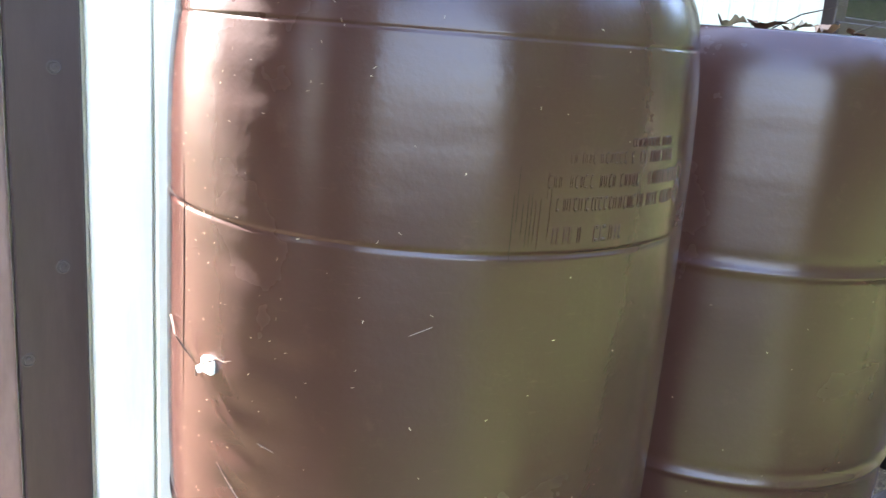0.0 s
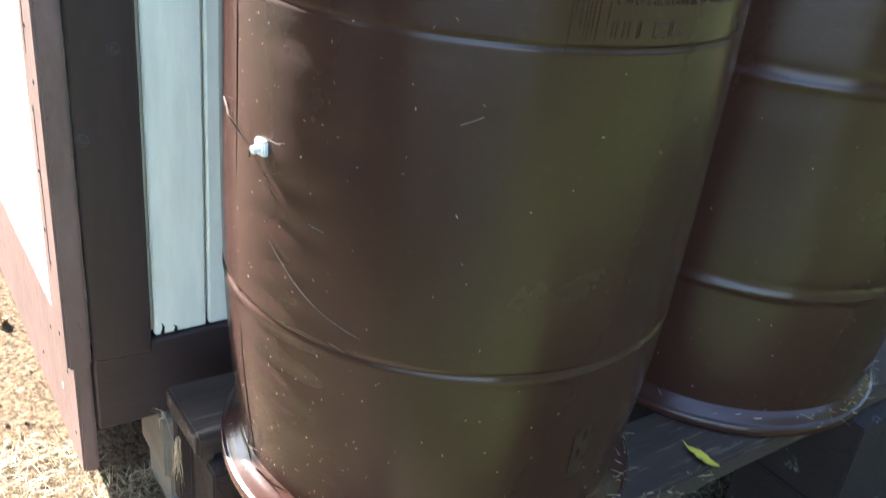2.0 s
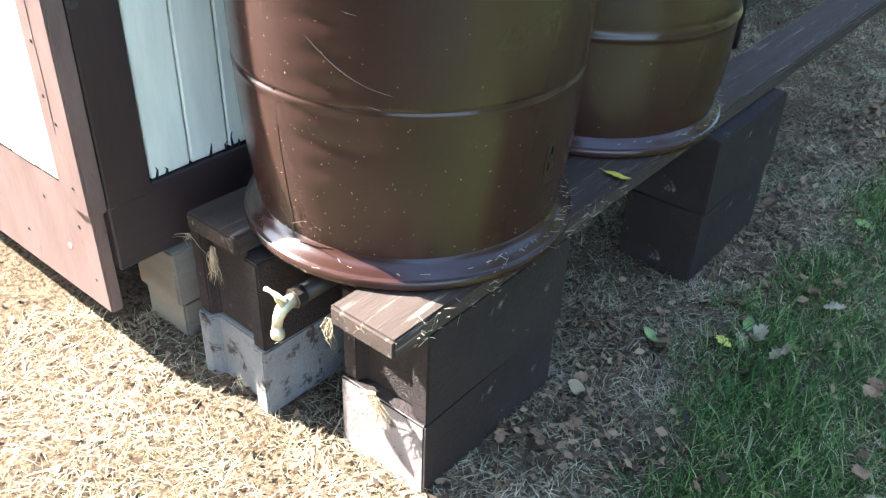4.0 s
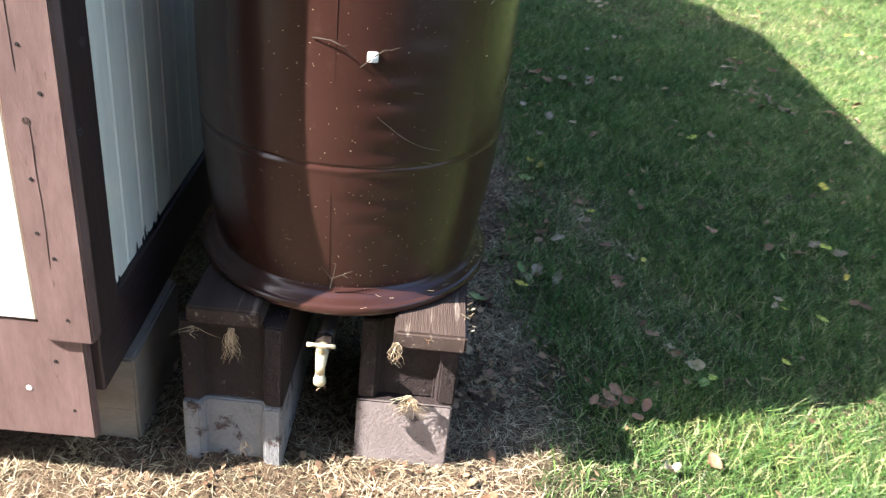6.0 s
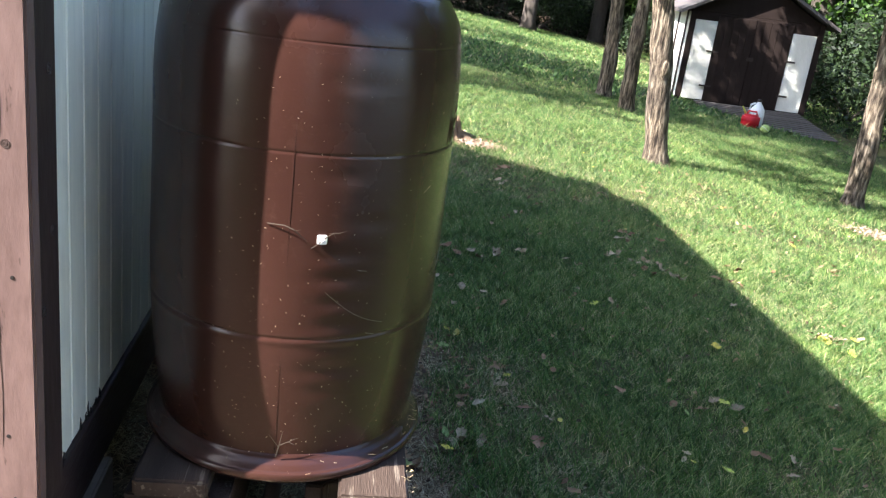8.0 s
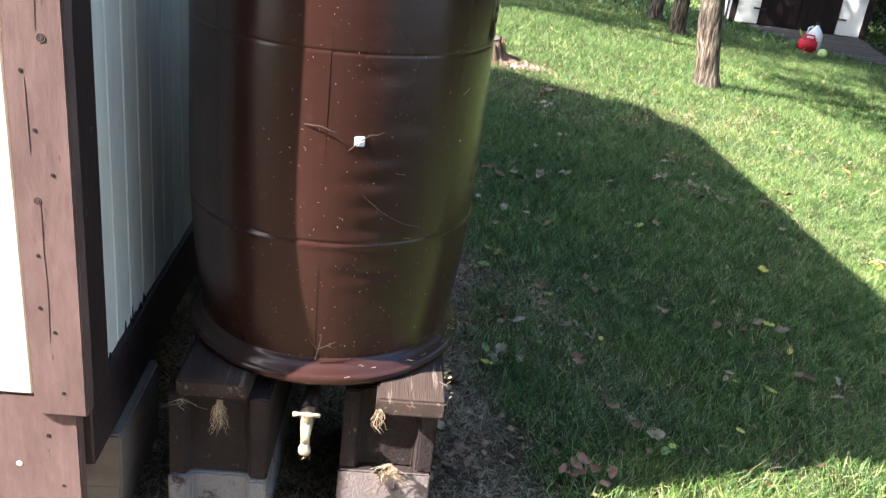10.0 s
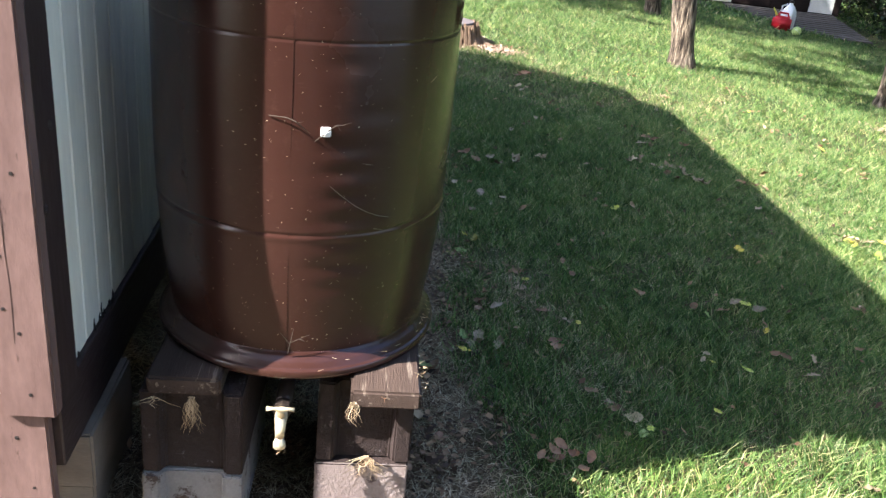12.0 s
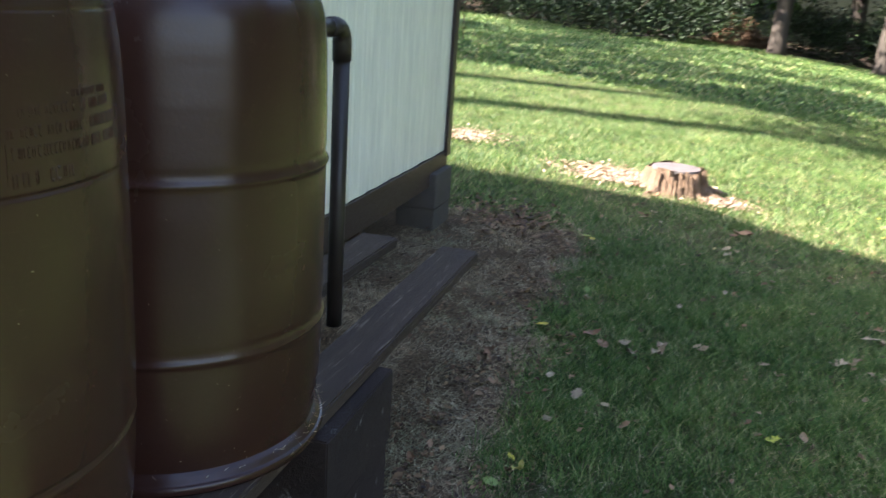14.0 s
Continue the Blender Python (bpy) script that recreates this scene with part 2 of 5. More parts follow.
M_RED = surface("red_plastic", (0.42, 0.012, 0.02), (0.55, 0.02, 0.03), 8, 60, 0.35, 0.05)
M_LIME = surface("pale_green_rubber", (0.42, 0.55, 0.16), (0.52, 0.62, 0.22), 20, 90, 0.7, 0.3)
M_GLASS = surface("window_glass", (0.01, 0.012, 0.012), (0.018, 0.02, 0.02), 3, 30, 0.14, 0.0)
M_BOLT = surface("painted_bolt", (0.04, 0.028, 0.025), (0.065, 0.05, 0.045), 60, 300, 0.6, 0.3)
M_KNOT = surface("knot_wood", (0.035, 0.020, 0.016), (0.075, 0.045, 0.036), 60, 200, 0.6, 0.4)
M_CHIP = surface("bare_chip", (0.42, 0.38, 0.35), (0.60, 0.56, 0.52), 60, 200, 0.8, 0.3)
M_RUST = surface("rusty_wire", (0.030, 0.018, 0.012), (0.09, 0.045, 0.025), 30, 150, 0.8, 0.4, metal=0.3)
M_HOLE = surface("black_grime", (0.010, 0.008, 0.007), (0.02, 0.016, 0.014), 30, 200, 0.9, 0.3)
M_SCRATCH = surface("pale_scratch", (0.12, 0.085, 0.07), (0.20, 0.155, 0.13), 40, 300, 0.6, 0.2)
M_HALF_BLOCK = surface("oversprayed_block", (0.16, 0.115, 0.10), (0.30, 0.26, 0.24), 6, 130, 0.85, 0.6, wear=(0.07, 0.05, 0.045), wear_at=0.58, dist=0.006)
M_GREY_PIER = surface("grey_pier", (0.045, 0.038, 0.031), (0.115, 0.098, 0.080), 6, 90, 0.9, 0.6, dist=0.006)
M_BARK_DARK = surface("woodland_bark", (0.035, 0.028, 0.022), (0.09, 0.075, 0.06), 3, 22, 0.95, 0.9, (3, 3, 0.6), dist=0.03)
M_RAMP = surface("ramp_boards", (0.05, 0.042, 0.038), (0.12, 0.105, 0.095), 3, 40, 0.8, 0.3, (0.5, 4, 4), per_piece=0.4)
# Near-black: the deep shade of the far woods is put into the colour.
M_WOODS = surface("shaded_far_woods", (0.003, 0.005, 0.002), (0.014, 0.020, 0.008), 0.5, 3, 0.95, 0.6)
M_LITTER = leaf_like("leaf_litter", [(0, (0.026, 0.015, 0.009)), (0.55, (0.105, 0.056, 0.028)), (1, (0.30, 0.185, 0.10))], 0.75, 0.0)
M_LOOSE = leaf_like("strewn_leaf", [(0, (0.09, 0.045, 0.022)), (0.5, (0.20, 0.12, 0.062)), (0.9, (0.36, 0.28, 0.17)), (1, (0.48, 0.42, 0.06))], 0.7, 0.1)
M_FLECK = leaf_like("dry_fleck", [(0, (0.10, 0.065, 0.045)), (1, (0.42, 0.33, 0.24))], 0.7, 0.0)
M_RESIDUE = surface("label_residue", (0.026, 0.0115, 0.0085), (0.040, 0.020, 0.015), 60, 200, 0.55, 0.3)
M_DARK = surface("underside_timber", (0.05, 0.04, 0.032), (0.09, 0.07, 0.055), 4, 50, 0.85, 0.3)


# ---------------------------------------------------------------- builders
def link(name, bm, material, parent=None, label="", smooth=False):
    me = bpy.data.meshes.new(name)
    bmesh.ops.recalc_face_normals(bm, faces=bm.faces)
    bm.to_mesh(me)
    bm.free()
    me.materials.append(material)
    if smooth:
        me.shade_smooth()
    ob = new(name, me)
    if parent:
        ob.parent = parent
    if label:
        ob["label"] = label
    return ob


def part(name, bm, material, parent, label="", smooth=False):
    return link(name, bm, material, parent, label, smooth)


def thing(name, at, label, category, group="", kind="", rz=0.0):
    e = new(name)
    e.empty_display_size = 0.05
    e.matrix_world = pose(*at, 0, 0, rz)
    return tagged(e, label, category, group, kind)


def box(x0, x1, y0, y1, z0, z1, bevel=0.003, segs=1, bm=None):
    own = bmesh.new()
    bmesh.ops.create_cube(own, size=1.0)
    for v in own.verts:
        v.co = Vector((x0 + (v.co.x + 0.5) * (x1 - x0), y0 + (v.co.y + 0.5) * (y1 - y0), z0 + (v.co.z + 0.5) * (z1 - z0)))
    if bevel:
        bmesh.ops.bevel(own, geom=own.edges[:], offset=bevel, segments=segs, affect="EDGES")
    if bm is None:
        return own
    me = bpy.data.meshes.new("scratch")
    own.to_mesh(me)
    own.free()
    bm.from_mesh(me)
    bpy.data.meshes.remove(me)
    return bm


def turned(profile, segs=48, at=(0, 0, 0), bm=None, closed=True):
    """A body of revolution round z from (r, z) pairs."""
    bm = bm or bmesh.new()
    rings = []
    for r, z in profile:
        rings.append([bm.verts.new((at[0] + r * math.cos(2 * math.pi * i / segs), at[1] + r * math.sin(2 * math.pi * i / segs), at[2] + z)) for i in range(segs)])
    for a, b in zip(rings, rings[1:]):
        for i in range(segs):
            bm.faces.new((a[i], a[(i + 1) % segs], b[(i + 1) % segs], b[i]))
    if closed:
        bm.faces.new(rings[0][::-1])
        bm.faces.new(rings[-1])
    return bm


def tube(path, radius, segs=10, bm=None):
    """A round bar along points, with a radius for each point or one for all."""
    bm = bm or bmesh.new()
    pts = [Vector(p) for p in path]
    radii = radius if isinstance(radius, (list, tuple)) else [radius] * len(pts)
    rings = []
    for i, p in enumerate(pts):
        d = (pts[min(i + 1, len(pts) - 1)] - pts[max(i - 1, 0)]).normalized()
        side = d.orthogonal() if abs(d.z) > 0.95 else d.cross(Vector((0, 0, 1)))
        side.normalize()
        if rings and side.dot(last) < 0:
            side = -side
        last = side.copy()
        up = side.cross(d)
        rings.append([bm.verts.new(p + (side * math.cos(2 * math.pi * k / segs) + up * math.sin(2 * math.pi * k / segs)) * radii[i]) for k in range(segs)])
    for a, b in zip(rings, rings[1:]):
        for i in range(segs):
            bm.faces.new((a[i], a[(i + 1) % segs], b[(i + 1) % segs], b[i]))
    bm.faces.new(rings[0][::-1])
    bm.faces.new(rings[-1])
    return bm


def mesh_from(name, verts, faces_flat, per, material, kind="", label="", category=""):
    """One mesh from arrays: verts (n, 3), faces as a flat index array of 'per' corners each."""
    me = bpy.data.meshes.new(name)
    n = len(faces_flat) // per
    me.vertices.add(len(verts))
    me.vertices.foreach_set("co", np.asarray(verts, dtype=np.float32).ravel())
    me.loops.add(len(faces_flat))
    me.loops.foreach_set("vertex_index", np.asarray(faces_flat, dtype=np.int32))
    me.polygons.add(n)
    me.polygons.foreach_set("loop_start", np.arange(0, n * per, per, dtype=np.int32))
    me.update(calc_edges=True)
    me.validate()
    me.materials.append(material)
    return tagged(new(name, me), label, category, "", kind)


def soil_z(x, y):
    """Height of the ground: it falls away from the shed, faster farther out, and lies a little higher by its corner."""
    z = 0.02 + 0.05 * np.clip(y, -9, 40) - 0.06 * np.clip(-y - 0.8, 0, 8.2)
    return z + 0.03 * np.exp(-((x - 0.4) / 0.7) ** 2) * np.exp(-((y - 0.6) / 1.0) ** 2)


def gz(x, y):
    return float(soil_z(x, y))


# ---------------------------------------------------------------- ground
def build_ground():
    near = np.linspace(-4, 12, 161)
    xs = np.concatenate([-np.geomspace(400, 5, 14), near, np.geomspace(13, 600, 24)])
    ys = np.concatenate([-np.geomspace(400, 7.5, 16), np.linspace(-7, 5, 121), np.geomspace(6, 400, 18)])
    X, Y = np.meshgrid(xs, ys, indexing="ij")
    rng = np.random.default_rng(3)
    bumps = np.where((np.abs(X) < 14) & (np.abs(Y) < 9), rng.normal(0, 0.005, X.shape), 0)
    Z = soil_z(X, Y) + bumps
    idx = np.arange(X.size).reshape(X.shape)
    q = np.stack([idx[:-1, :-1], idx[1:, :-1], idx[1:, 1:], idx[:-1, 1:]], -1).reshape(-1)
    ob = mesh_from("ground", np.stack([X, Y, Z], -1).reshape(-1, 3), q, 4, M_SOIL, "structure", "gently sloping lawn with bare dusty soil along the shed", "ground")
    ob.data.shade_smooth()


build_ground()


# ---------------------------------------------------------------- the near building
WALL_Y, X0, X1 = 1.185, 0.190, 4.40
SID_BOT = 0.476
DEPTH = 3.9


def build_house():
    wx0, wx1, wz0, wz1 = 2.07, 2.56, 1.350, 2.05        # window opening in the long wall
    bm = bmesh.new()
    for x0, x1, z0, z1 in ((0.226, wx0, SID_BOT, 2.36), (wx0, wx1, SID_BOT, wz0), (wx0, wx1, wz1, 2.36), (wx1, X1, SID_BOT, 2.36)):
        box(x0, x1, WALL_Y + 0.013, WALL_Y + 0.10, z0, z1, 0, bm=bm)
    wall = tagged(link("wall_south", bm, M_CREAM), "pale cream board siding with narrow vertical grooves", "wall", "", "structure")
    x = 0.326
    while x < X1 - 0.02:
        a, b = x + 0.002, min(x + 0.088, X1 - 0.002)
        ragged = SID_BOT - 0.006 * random.random()
        if wx0 - 0.03 < (a + b) / 2 < wx1 + 0.03:
            link("board", box(a, b, WALL_Y, WALL_Y + 0.012, ragged, wz0, 0.003), M_CREAM, wall)
            link("board", box(a, b, WALL_Y, WALL_Y + 0.012, wz1, 2.355, 0.003), M_CREAM, wall)
        else:
            link("board", box(a, b, WALL_Y, WALL_Y + 0.012, ragged, 2.355, 0.003), M_CREAM, wall)
        x += 0.09
    win = thing("window_1", ((wx0 + wx1) / 2, WALL_Y, wz0), "dark window in a brown wooden frame", "window", "", "structure")
    w, h = (wx1 - wx0) / 2, wz1 - wz0
    for nm, bb in (("frame", box(-w, -w + 0.05, -0.022, 0.03, 0, h)), ("frame", box(w - 0.05, w, -0.022, 0.03, 0, h)), ("sill", box(-w - 0.0, w + 0.0, -0.035, -0.024, -0.02, 0.035)), ("frame", box(-w + 0.051, w - 0.051, -0.022, 0.03, h - 0.05, h)), ("frame", box(-w + 0.051, w - 0.051, -0.02, 0.03, 0.0, 0.048))):
        part(nm, bb, M_BROWN_H, win)
    part("pane", box(-w + 0.05, w - 0.05, 0.004, 0.010, 0.05, h - 0.05, 0), M_GLASS, win, "dark reflecting glass pane")
    front = link("wall_west", box(X0 + 0.021, X0 + 0.10, WALL_Y + 0.101, WALL_Y + DEPTH, 0.49, 2.36, 0), M_CREAM)
    tagged(front, "sunlit pale board siding of the shed front", "wall", "", "structure")
    y = 1.262
    while y < WALL_Y + DEPTH - 0.1:
        link("board", box(X0 + 0.008, X0 + 0.020, y + 0.002, y + 0.088, 0.489 - 0.004 * random.random(), 2.355, 0.003), M_CREAM, front)
        y += 0.09
    for nm, bb in (("wall_east", box(X1 - 0.1, X1 - 0.002, WALL_Y + 0.101, WALL_Y + DEPTH - 0.101, 0.49, 2.36, 0.002)), ("wall_north", box(X0 + 0.1, X1, WALL_Y + DEPTH - 0.1, WALL_Y + DEPTH, 0.49, 2.36, 0.002))):
        tagged(link(nm, bb, M_CREAM), "plain pale siding on the far side of the shed", "wall", "", "structure")
    tagged(link("floor", box(X0 + 0.05, X1 - 0.05, WALL_Y + 0.12, WALL_Y + DEPTH - 0.12, 0.36, 0.47, 0.002), M_DARK), "timber floor deck of the raised shed", "floor", "", "structure")
    tr = [("trim_1", box(0.2290, 0.319, WALL_Y - 0.013, WALL_Y - 0.001, 0.452, 2.35, 0.003), M_BROWN, "brown painted side corner board with old nail holes"),
          ("trim_2", box(X0, 0.2255, WALL_Y - 0.016, WALL_Y + 0.075, 0.452, 2.35, 0.004, 2), M_BROWN_LIT, "thick brown front corner board with worn knots and nail holes"),
          ("trim_3", box(X1 - 0.05, X1 + 0.02, WALL_Y - 0.02, WALL_Y - 0.001, 0.445, 2.35, 0.003), M_BROWN, "brown corner board at the far end"),
          ("trim_4", box(0.2295, X1, WALL_Y - 0.008, WALL_Y + 0.030, 0.318, SID_BOT - 0.007, 0.003), M_BROWN_H, "brown painted skirt board under the siding"),
          ("trim_5", box(X0 + 0.012, X0 + 0.0375, WALL_Y + 0.006, WALL_Y + DEPTH, 0.225, 0.4865, 0.004, 2), M_BROWN_LIT, "sunlit brown skirt board on the shed front")]
    for nm, bb, m, lab in tr:
        ob = tagged(link(nm, bb, m), lab, "trim", "", "structure")
        if nm == "trim_1":
            for bx, bz in ((0.288, 0.948), (0.240, 0.823), (0.285, 1.21)):
                part("bolt_head", turned([(0.0095, 0), (0.0098, 0.001), (0.008, 0.0016), (0.0072, 0.0007), (0.0048, 0.0007), (0.0045, 0.0024), (0.0016, 0.0028)], 18), M_BOLT, ob, "painted-over bolt head").matrix_world = pose(bx, WALL_Y - 0.0132, bz, 90)
        if nm == "trim_2":
            for by, bz in ((1.215, 0.62), (1.232, 0.76), (1.2, 0.90), (1.236, 1.06), (1.208, 0.50), (1.236, 0.665), (1.222, 0.97)):
                part("nail_hole", turned([(0.0033, 0), (0.0031, 0.0008), (0.0012, 0.001)], 10), M_HOLE, ob, "dark nail hole").matrix_world = pose(X0 - 0.0002, by, bz, 0, -90)
            for by, z0, z1 in ((1.222, 0.60, 0.86), (1.230, 0.93, 1.05), (1.212, 1.12, 1.42)):
                pts = [(X0 - 0.0003, by + 0.005 * noise.noise(Vector((by * 50, 0, z0 + (z1 - z0) * k / 8 * 9))), z0 + (z1 - z0) * k / 8) for k in range(9)]
                part("crack", tube(pts, [0.0002] + [0.0005] * 7 + [0.0002], 5), M_KNOT, ob, "thin dark drying crack")
            for by, bz, rr in ((1.226, 0.855, 0.006), (1.203, 1.11, 0.007)):
                part("knot", turned([(rr, 0), (rr * 0.96, 0.0006), (rr * 0.55, 0.0002), (rr * 0.5, 0.0008), (rr * 0.1, 0.0008)], 14), M_KNOT, ob, "dark wood knot").matrix_world = pose(X0 - 0.0002, by, bz, 0, -90)
        if nm == "trim_5":
            for by, bz, rr in ((1.30, 0.335, 0.0062), (1.245, 0.40, 0.004), (1.225, 0.29, 0.003), (1.36, 0.42, 0.004), (1.47, 0.30, 0.004)):
                part("blemish", turned([(rr, 0), (rr * 0.9, 0.0008), (rr * 0.3, 0.001)], 9), M_CHIP if rr > 0.006 else M_HOLE, ob, "chipped or pitted spot").matrix_world = pose(X0 + 0.0118, by, bz, 0, -90)
    bm = bmesh.new()
    # Unseen roof; cut corner and front overhang shaped to fit its lawn shadow.
    plan = [(-0.03, 1.02), (3.95, 1.02), (4.92, 2.22), (4.85, WALL_Y + DEPTH + 0.2), (-0.03, WALL_Y + DEPTH + 0.2)]
    lo = [bm.verts.new((x, y, 2.25)) for x, y in plan]
    hi = [bm.verts.new((x, y, 2.37)) for x, y in plan]
    bm.faces.new(lo[::-1])
    bm.faces.new(hi)
    for i in range(5):
        bm.faces.new((lo[i], lo[(i + 1) % 5], hi[(i + 1) % 5], hi[i]))
    tagged(link("roof", bm, M_SHINGLE), "unseen low dark shed roof, its plan shaped to cast the lawn shadow", "roof", "", "structure")
    # peeling flakes of paint along the lower siding edge
    bm = bmesh.new()
    for i in range(9):
        fx = 0.325 + random.random() * 0.3
        hgt = 0.008 + 0.03 * random.random() ** 2
        tube([(fx, WALL_Y - 0.0016, SID_BOT - 0.004), (fx + random.uniform(-0.004, 0.004), WALL_Y - 0.0012, SID_BOT + hgt * 0.6), (fx + random.uniform(-0.006, 0.006), WALL_Y - 0.001, SID_BOT + hgt)], [0.0035, 0.0018, 0.0005], 5, bm)
    tagged(link("mould_streaks", bm, M_HOLE), "black mould and chipped paint along the siding foot", "grime", "", "stuff")


def build_pier(name, x0, x1, y0, y1, z0, zs, material, label):
    p = thing(name, ((x0 + x1) / 2, (y0 + y1) / 2, z0), label, "pier")
    cx, cy = (x0 + x1) / 2, (y0 + y1) / 2
    z = z0
    for i, h in enumerate(zs):
        d = 0.006 * (-1) ** i
        part("layer", box(x0 - cx + d, x1 - cx + d, y0 - cy + d / 2, y1 - cy, z - z0, z - z0 + h - 0.002, 0.005, 2), material, p)
        z += h


# ---------------------------------------------------------------- supports
PLANK_TOP = 0.474
BC1, BC2 = (0.600, 0.790), (1.205, 0.790)


def block_mesh(recess):
    """Concrete block lying with its long side along x; the ends are flat or have a sash recess between two flanges."""
    L, W, H = 0.195, 0.0965, 0.1905
    r = 0.018 if recess else 0.0
    if recess:
        plan = [(-L, -W), (L, -W), (L, -W + 0.034), (L - r, -W + 0.042), (L - r, W - 0.042), (L, W - 0.034), (L, W), (-L, W), (-L, W - 0.034), (-L + r, W - 0.042), (-L + r, -W + 0.042), (-L, -W + 0.034)]
    else:
        plan = [(-L, -W), (L, -W), (L, W), (-L, W)]
    bm = bmesh.new()
    lo = [bm.verts.new((x, y, 0)) for x, y in plan]
    f = bm.faces.new(lo)
    ext = bmesh.ops.extrude_face_region(bm, geom=[f])
    for v in (g for g in ext["geom"] if isinstance(g, bmesh.types.BMVert)):
        v.co.z = H
    bmesh.ops.bevel(bm, geom=bm.edges[:], offset=0.0035, segments=2, affect="EDGES")
    for v in bm.verts:
        n = noise.noise(v.co * 30) * 0.0012
        v.co += Vector((n, -n, n * 0.6))
    return bm


def build_supports():
    zb = PLANK_TOP - 0.038 - 2 * 0.1915
    stacks = ((0.555, 0.6365, 0.6, False, True, M_HALF_BLOCK), (0.500, 0.9665, -0.5, True, True, M_BARE_BLOCK), (1.485, 0.600, 0.8, False, False, M_BLOCK), (1.47, 0.9665, 0, True, True, M_BLOCK))
    for x, y, rz, r_low, r_up, low in stacks:
        for k, (rec, m, lab) in enumerate(((r_low, low, "grey concrete block with brown overspray standing on the soil"), (r_up, M_BLOCK, "brown painted concrete block under a plank"))):
            ob = link("concrete_block", block_mesh(rec), m)
            if m is M_HALF_BLOCK:
                ob.data.materials[0] = M_BLOCK
                ob.data.materials.append(M_HALF_BLOCK)
                for p in ob.data.polygons:
                    p.material_index = 1 if p.normal.x < -0.6 else 0
            ob.matrix_world = pose(x + 0.006 * k, y - 0.004 * k, zb + 0.1915 * k, 0, 0, rz - 0.8 * k)
            tagged(ob, lab, "concrete block", "blocks under the barrels")
    for y0, y1, x0, x1, skew in ((0.533, 0.667, 0.283, 2.62, 0.0), (0.910, 1.046, 0.300, 2.64, -0.032)):
        bm = box(x0, x1, y0, y1, PLANK_TOP - 0.038, PLANK_TOP, 0.005, 2)
        bmesh.ops.bisect_plane(bm, geom=bm.verts[:] + bm.edges[:] + bm.faces[:], plane_co=(0.9, 0, 0), plane_no=(1, 0, 0))
        for v in bm.verts:
            v.co.y += skew * (v.co.x - x0)
        ob = link("plank", bm, M_PLANK)
        tagged(ob, "dark stained weathered plank laid over concrete blocks", "plank", "planks carrying the barrels")


# ---------------------------------------------------------------- barrels
def smooth_profile(knots, step=0.008):
    """Monotone points along a smooth curve through (z, r) knots."""
    z = np.array([k[0] for k in knots])
    r = np.array([k[1] for k in knots])
    m = np.gradient(r, z)
    zz = np.arange(z[0], z[-1] + 1e-6, step)
    i = np.clip(np.searchsorted(z, zz, side="right") - 1, 0, len(z) - 2)
    h = z[i + 1] - z[i]
    t = (zz - z[i]) / h
    rr = (2 * t ** 3 - 3 * t ** 2 + 1) * r[i] + (t ** 3 - 2 * t ** 2 + t) * h * m[i] + (-2 * t ** 3 + 3 * t ** 2) * r[i + 1] + (t ** 3 - t ** 2) * h * m[i + 1]
    return zz, rr


R1 = ((0.030, 0.261), (0.06, 0.2655), (0.12, 0.2735), (0.20, 0.2815), (0.30, 0.2870), (0.42, 0.2895), (0.52, 0.2895), (0.64, 0.2890), (0.72, 0.2885), (0.80, 0.2835), (0.86, 0.2720), (0.895, 0.252))
R2 = ((0.030, 0.268), (0.08, 0.2755), (0.16, 0.2815), (0.28, 0.2840), (0.40, 0.2845), (0.56, 0.2845), (0.70, 0.2835), (0.775, 0.2805), (0.815, 0.2745), (0.838, 0.2640), (0.846, 0.2575))


def body_rings(knots, hoops, dents=(), segs=160, z_extra=()):
    """Rings of a drum's wall; hoops: (z, height, half width), dents: (angle, z, angular width, height, depth)."""
    zz, rr = smooth_profile(knots)
    fine = np.concatenate([h[0] + np.linspace(-2.4, 2.4, 13) * h[2] for h in hoops] + [zz])
    fine = np.unique(np.round(fine, 5))
    base = np.interp(fine, zz, rr)
    ang = np.arange(segs) * 2 * math.pi / segs
    R = np.repeat(base[:, None], segs, 1)
    for hz, amt, half in hoops:
        strength = 1.0 + 0.35 * np.sin(ang * 3 + hz * 20)
        R += amt * np.exp(-((fine - hz) / half) ** 2)[:, None] * strength[None, :]
    for a, z, wa, hz, depth in dents:
        da = np.angle(np.exp(1j * (ang - radians(a))))
        R += depth * np.exp(-(da / radians(wa)) ** 2)[None, :] * np.exp(-((fine - z) / hz) ** 2)[:, None]
    R += 0.0007 * np.sin(ang * 5 + 1.3)[None, :] * np.sin(fine * 14)[:, None]
    return fine, ang, R


def drum(name_fine, cap, material, parent):
    fine, ang, R = name_fine
    segs = len(ang)
    V = np.stack([R * np.cos(ang)[None, :], R * np.sin(ang)[None, :], np.repeat(fine[:, None], segs, 1)], -1)
    rows = [V.reshape(-1, 3)]
    for r, z in cap:
        rows.append(np.stack([r * np.cos(ang), r * np.sin(ang), np.full(segs, z)], -1))
    n = len(fine) + len(cap)
    idx = np.arange(n * segs).reshape(n, segs)
    q = np.stack([idx[:-1], np.roll(idx, -1, 1)[:-1], np.roll(idx, -1, 1)[1:], idx[1:]], -1).reshape(-1)
    ob = mesh_from("body", np.concatenate(rows), q, 4, material)
    ob.data.shade_smooth()
    ob.parent = parent
    return ob


def r_at(knots, z):
    zz, rr = smooth_profile(knots)
    return float(np.interp(z, zz, rr))


